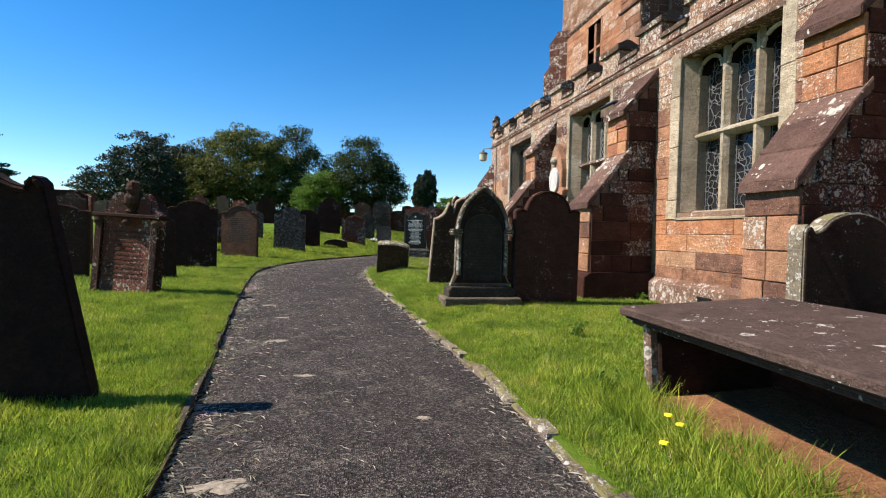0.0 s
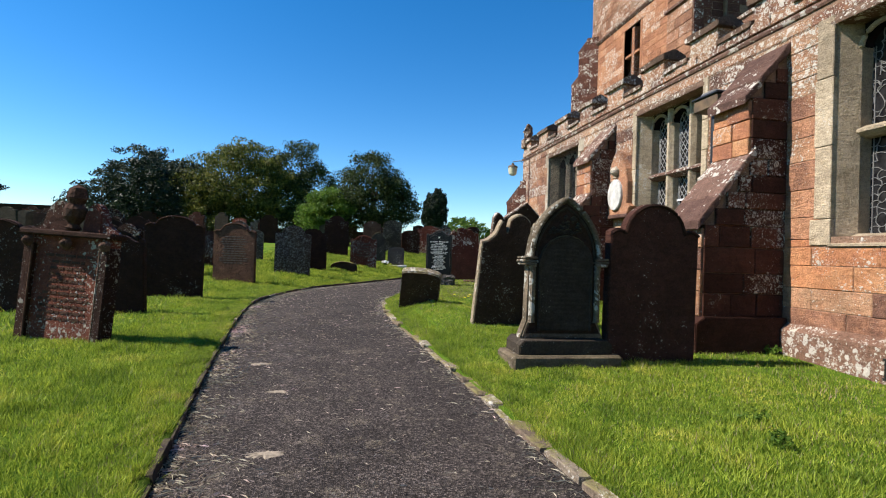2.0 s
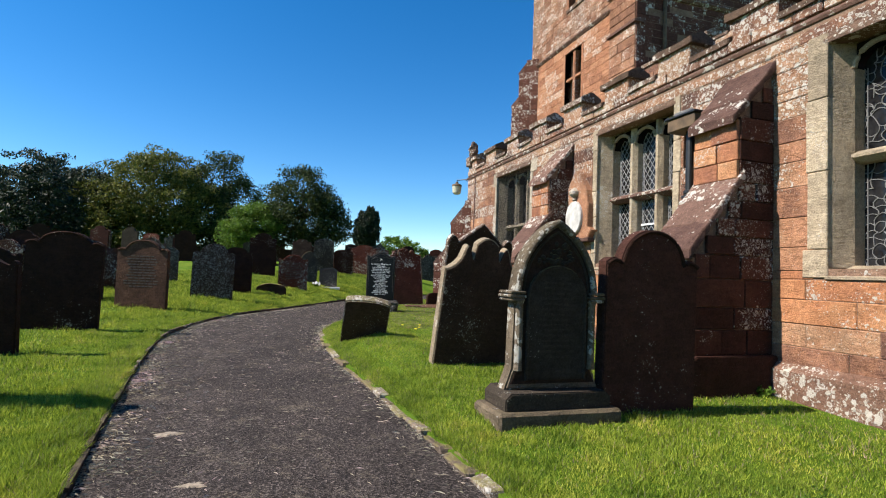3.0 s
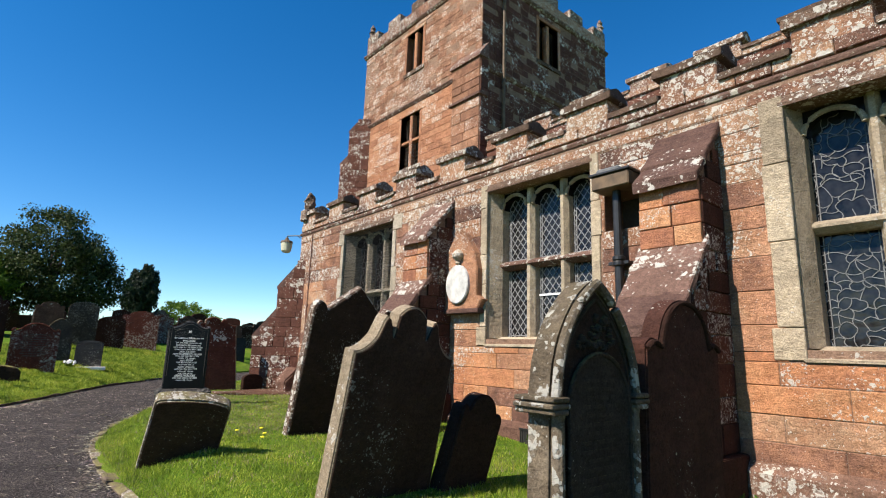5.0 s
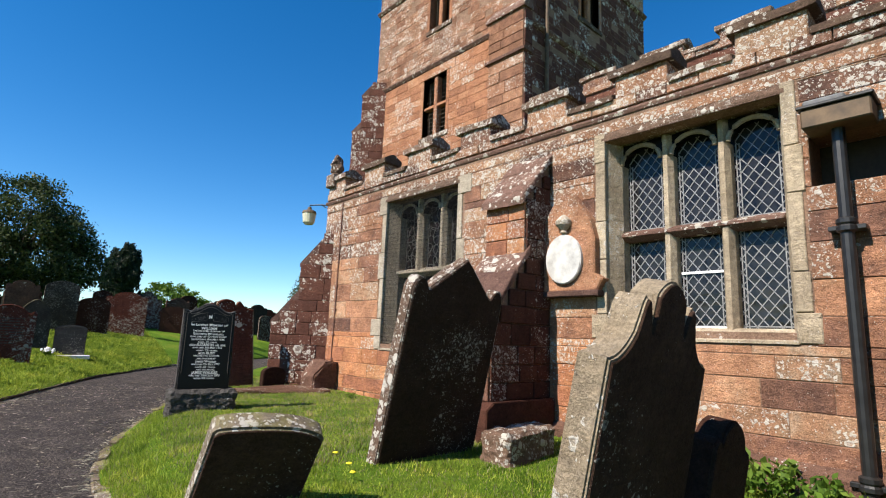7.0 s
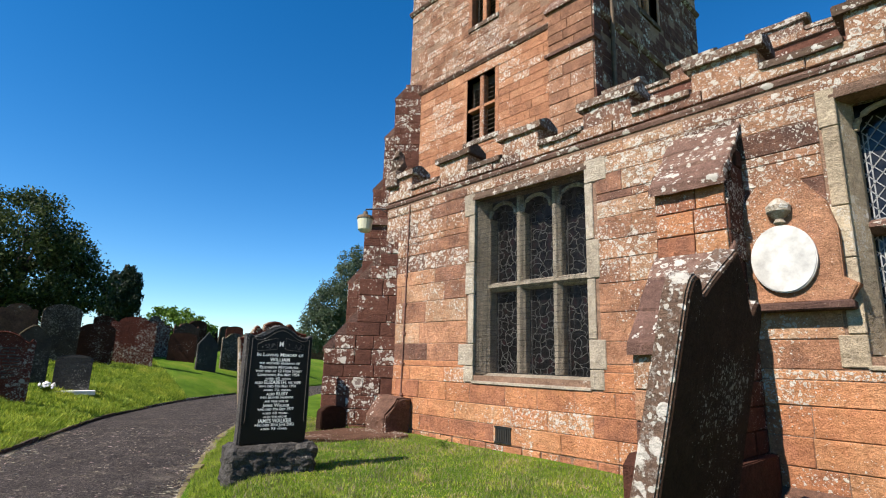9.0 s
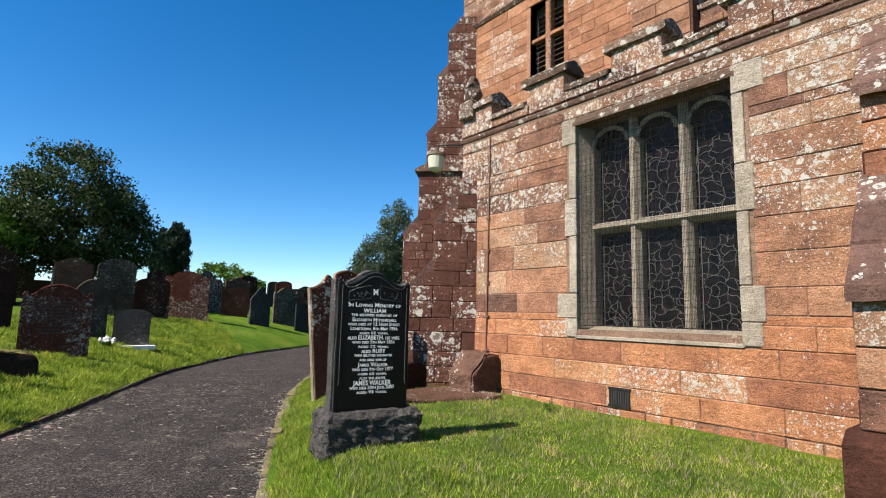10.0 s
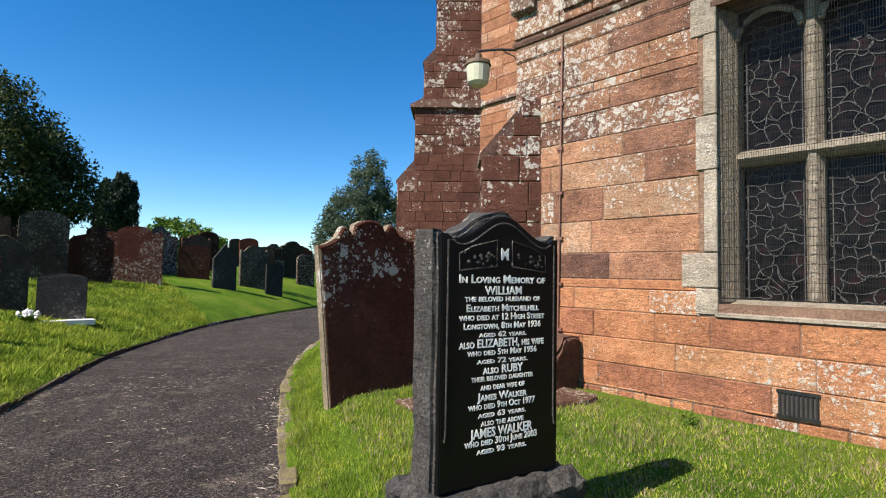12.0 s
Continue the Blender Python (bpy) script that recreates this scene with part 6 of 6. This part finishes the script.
def blades(name, n, side, near, far, y0, y1, tall, wide, mat, seed, label, skew=1.0):
    """Single blades on one side of the path, from near to far metres off its edge."""
    g = np.random.default_rng(seed)
    y = g.uniform(y0, y1, n)
    d = near + (far - near) * g.random(n) ** skew
    e = np.interp(y, GY, XL if side < 0 else XR)
    x = e + side * d
    keep = (x < 5.82) & (x > -13.9)
    x, y, d = x[keep], y[keep], d[keep]
    n = len(x)
    fx, fy = (x - GX[0]) / 0.1, (y - GY[0]) / 0.25
    ix, iy = fx.astype(int).clip(0, len(GX) - 2), fy.astype(int).clip(0, len(GY) - 2)
    tx, ty = fx - ix, fy - iy
    z = (GZ[iy, ix] * (1 - tx) + GZ[iy, ix + 1] * tx) * (1 - ty) + (GZ[iy + 1, ix] * (1 - tx) + GZ[iy + 1, ix + 1] * tx) * ty
    clump = 0.8 + 0.35 * np.sin(x * 3.1 + np.sin(y * 2.3)) * np.sin(y * 2.7 + np.sin(x * 1.9)) + 0.4 * np.sin(x * 9.3 + 2 * np.sin(y * 3.1)) * np.sin(y * 8.1 + 2 * np.sin(x * 4.7))
    h = tall * (0.5 + 0.9 * g.random(n)) * np.maximum(clump, 0.5)
    a = g.uniform(0, math.tau, n)
    w = wide * (0.6 + 0.8 * g.random(n)) / 2
    b = g.normal(size=(n, 2)) * (h * 0.5)[:, None]
    v = np.empty((n, 3, 3))
    v[:, 0] = np.stack([x - w * np.cos(a), y - w * np.sin(a), z - 0.01], 1)
    v[:, 1] = np.stack([x + w * np.cos(a), y + w * np.sin(a), z - 0.01], 1)
    v[:, 2] = np.stack([x + b[:, 0], y + b[:, 1], z + h], 1)
    me = bpy.data.meshes.new(name)
    me.vertices.add(3 * n)
    me.vertices.foreach_set("co", v.astype(np.float32).ravel())
    me.loops.add(3 * n)
    me.loops.foreach_set("vertex_index", np.arange(3 * n, dtype=np.int32))
    me.polygons.add(n)
    me.polygons.foreach_set("loop_start", np.arange(0, 3 * n, 3, dtype=np.int32))
    me.update(calc_edges=True)
    me.materials.append(mat)
    return tagged(new(name, me), label, "grass", kind="stuff")


blades("grass", 110000, -1, 0.02, 1.5, -1, 26, 0.055, 0.010, M_blade, 1, "short sunlit green grass beside the path", 1.5)
blades("grass", 150000, -1, 1.3, 9.0, -1, 38, 0.07, 0.015, M_blade, 2, "sunlit green grass between the headstones", 1.4)
blades("grass", 110000, 1, 0.08, 1.6, 0, 27, 0.045, 0.010, M_blade, 3, "short sunlit green grass beside the path")
blades("grass", 130000, 1, 1.4, 5.4, 1.5, 26, 0.042, 0.012, M_blade, 4, "short mown green grass below the church wall")
blades("grass", 120000, -1, 0.3, 7.5, 20, 40, 0.11, 0.03, M_blade, 9, "sunlit grass on the bank among far headstones")
blades("grass", 110000, -1, 0.02, 3.2, -1, 11, 0.065, 0.010, M_blade, 12, "lush uneven grass at the path side", 1.5)
blades("grass", 100000, 1, 0.06, 3.4, 0.5, 11, 0.052, 0.010, M_blade, 13, "lush uneven grass at the path side", 1.5)
blades("grass", 45000, 1, 0.0, 0.45, -1, 26, 0.07, 0.009, M_blade, 14, "grass hanging over the kerb stones")
blades("grass", 40000, -1, 0.0, 0.4, -1, 26, 0.08, 0.009, M_blade, 15, "grass hanging over the edging strip")
blades("grass", 60000, -1, 0.0, 2.4, 18, 40, 0.10, 0.02, M_blade, 18, "grass on the bank along the path")
blades("dry_grass", 14000, -1, 0.0, 0.35, -1, 26, 0.06, 0.008, M_blade_dry, 5, "dry straw-coloured grass along the edging")
blades("dry_grass", 16000, 1, 0.4, 4.6, 3, 25, 0.05, 0.009, M_blade_dry, 16, "scattered dry stalks in the mown grass")
blades("dry_grass", 14000, -1, 0.3, 6.0, 0, 28, 0.06, 0.009, M_blade_dry, 17, "scattered dry stalks in the grass")
blades("dry_grass", 10000, 1, 0.05, 0.3, 0, 24, 0.05, 0.008, M_blade_dry, 6, "dry straw-coloured grass along the kerb")
blades("dry_grass", 12000, 1, 0.3, 5.0, 2, 24, 0.05, 0.008, M_blade_dry, 7, "scattered dry grass in the lawn")
blades("dry_grass", 30000, 1, 0.6, 5.2, 14.5, 23.5, 0.045, 0.009, M_blade_dry, 19, "sun-dried yellowing grass below the church wall")
blades("tall_grass", 5000, 1, 0.55, 1.0, 1.4, 4.2, 0.17, 0.009, M_blade, 8, "taller uncut grass beside the tomb")
# straw lying on the tarmac, thickest along the edging
g = np.random.default_rng(11)
V, F = [], []
for k in range(6000):
    y = float(g.uniform(-1, 26))
    xl, xr = left_x(y), right_x(y)
    f = float(g.beta(0.25, 0.85))
    x = xl + 0.05 + (xr - xl - 0.1) * f
    zz = smooth_table(PATHZ, y) + 0.03 * (1 - (2 * f - 1) ** 2) + 0.010
    a, l = float(g.uniform(0, math.tau)), float(g.uniform(0.02, 0.09))
    c, s = math.cos(a) * l / 2, math.sin(a) * l / 2
    i = len(V)
    V += [(x - c, y - s, zz), (x + s * 0.05, y - c * 0.05, zz + 0.006), (x + c, y + s, zz)]
    F.append((i, i + 1, i + 2))
for k in range(9000):
    y = float(g.uniform(-0.5, 24))
    off = 0.03 + float(g.exponential(0.16))
    side = k % 4
    x = left_x(y) + off if side else right_x(y) - 0.05 - off * 0.6
    if math.sin(y * 2.3) + math.sin(y * 5.1 + 1) < float(g.uniform(-2.2, 1.2)):
        continue
    f = (x - left_x(y)) / (right_x(y) - left_x(y))
    zz = smooth_table(PATHZ, y) + 0.03 * (1 - (2 * f - 1) ** 2) + 0.010
    a, l = float(g.uniform(0, math.tau)), float(g.uniform(0.03, 0.11))
    c, s = math.cos(a) * l / 2, math.sin(a) * l / 2
    i = len(V)
    V += [(x - c, y - s, zz), (x + s * 0.09, y - c * 0.09, zz + 0.008), (x + c, y + s, zz)]
    F.append((i, i + 1, i + 2))
tagged(raw_mesh("straw", V, F, M_straw), "dry grass clippings strewn on the tarmac", "grass clippings", kind="stuff")


def mud_patch(x, y, size, seed):
    r = random.Random(seed)
    xl, xr = left_x(y), right_x(y)
    f = (x - xl) / (xr - xl)
    t = thing("dried_mud", pose(x, y, smooth_table(PATHZ, y) + 0.03 * (1 - (2 * f - 1) ** 2) - 0.004), "pale patch of dried mud on the tarmac", "mud patch", "mud patches")
    bm = bmesh.new()
    n = 28
    rim = [bm.verts.new((math.cos(a * math.tau / n) * size * r.uniform(0.45, 1.35) * 1.4, math.sin(a * math.tau / n) * size * r.uniform(0.35, 1.0), 0.0)) for a in range(n)]
    inner = [bm.verts.new((v.co.x * 0.6, v.co.y * 0.6, 0.011)) for v in rim]
    for a in range(n):
        bm.faces.new((rim[a], rim[(a + 1) % n], inner[(a + 1) % n], inner[a]))
    bm.faces.new(inner)
    part("crust", bm, M_sand, t)


for k, (x, y, s) in enumerate(((-0.88, 6.46, 0.10), (-0.42, 4.85, 0.09), (-0.72, 2.72, 0.13), (0.55, 3.6, 0.05), (-1.35, 9.2, 0.09), (-1.0, 8.0, 0.08))):
    mud_patch(x, y, s, 70 + k)


def dandelion(x, y, h):
    t = thing("dandelion", pose(x, y, ground_z(x, y)), "yellow dandelion flower in the grass", "flower", "dandelions")
    part("stem", tube([(0, 0, 0), (0.01, 0, h * 0.6), (0.0, 0.01, h)], 0.004, sides=5), M_leaf_bright, t)
    part("flower_head", lathe([(0.006, 0), (0.03, 0.012), (0.026, 0.02), (0.004, 0.024)], 0, 0.01, h, 12), M_petal, t)


for x, y, h in ((2.06, 2.78, 0.16), (2.08, 2.68, 0.13), (1.86, 2.52, 0.12), (2.2, 13.9, 0.08), (2.35, 14.2, 0.07), (2.1, 14.6, 0.07), (2.5, 14.7, 0.06)):
    dandelion(x, y, h)


def weed(x, y, size, seed, label="leafy green weed at the wall foot"):
    t = thing("weed", pose(x, y, ground_z(x, y)), label, "plant", "weeds")
    r = random.Random(seed)
    c = [(r.gauss(0, size * 0.4), r.gauss(0, size * 0.4), r.uniform(0.05, 0.7) * size) for _ in range(16)]
    for k in range(5):
        part("stem", tube([(0, 0, -0.02), (c[k][0] * 0.5, c[k][1] * 0.5, c[k][2] * 0.6), c[k]], 0.006, 0.003, 5), M_leaf_bright, t)
    leaves_mesh("leaves", c, size * 0.22, 16, size * 0.1, M_leaf_bright, t, seed)


for k, (x, y, s) in enumerate(((5.55, 11.4, 0.5), (5.6, 11.0, 0.4), (5.62, 11.75, 0.35), (2.9, 6.0, 0.16), (3.2, 6.6, 0.14), (5.7, 9.15, 0.18), (5.4, 18.9, 0.15), (2.2, 3.9, 0.2))):
    weed(x, y, s, 50 + k)

# ---- the stones of the aisle wall ----
r = random.Random(33)
holes = [DRAIN] + [(w[0] - 0.16, w[1] + 0.16, w[2] - 0.16, w[3] + 0.12) for w in WINDOWS] + [(a, c, -1, 4.3) for a, c in BUTTS]
rects = [q for q in courses(4.6, WEST, 0.60, 5.04, r, 0.32, (0.5, 1.25), holes)]
m = Matrix.Translation((FACE + 0.03, 0, 0))
near = rects[:300]
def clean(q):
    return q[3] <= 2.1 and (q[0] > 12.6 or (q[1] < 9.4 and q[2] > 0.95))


stone_pieces([q for q in near if not clean(q)], m, wall, M_ashlar, r, gap=0.006, proud=0.011)
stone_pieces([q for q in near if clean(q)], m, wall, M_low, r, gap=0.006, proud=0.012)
# rubble foot of the wall towards the tower
foot = thing("wall_foot", Matrix(), "uneven rubble courses bedded in pale mortar at the wall foot", "wall foot", kind="structure")
g = min(ground_z(5.8, 15.35), ground_z(5.8, WEST))
bm = box(5.995, 6.05, 15.3, WEST, g - 0.4, 0.66)
bmesh.ops.subdivide_edges(bm, edges=[e for e in bm.edges if e.calc_length() > 2], cuts=40)
part("bedding", roughen(bm, 0.012, 3.0), M_mortar, foot)
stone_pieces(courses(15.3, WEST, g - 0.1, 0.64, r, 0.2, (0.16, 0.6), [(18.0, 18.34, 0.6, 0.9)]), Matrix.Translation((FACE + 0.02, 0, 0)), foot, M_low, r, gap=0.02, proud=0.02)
data = ([], [])
stones_joined(rects[300:], m, r, data)
stones_joined(courses(-4.0, 4.6, 0.6, 5.04, r, 0.32, (0.5, 1.25)), m, r, data)
joined("far_stones", data, M_ashlar_j, wall)
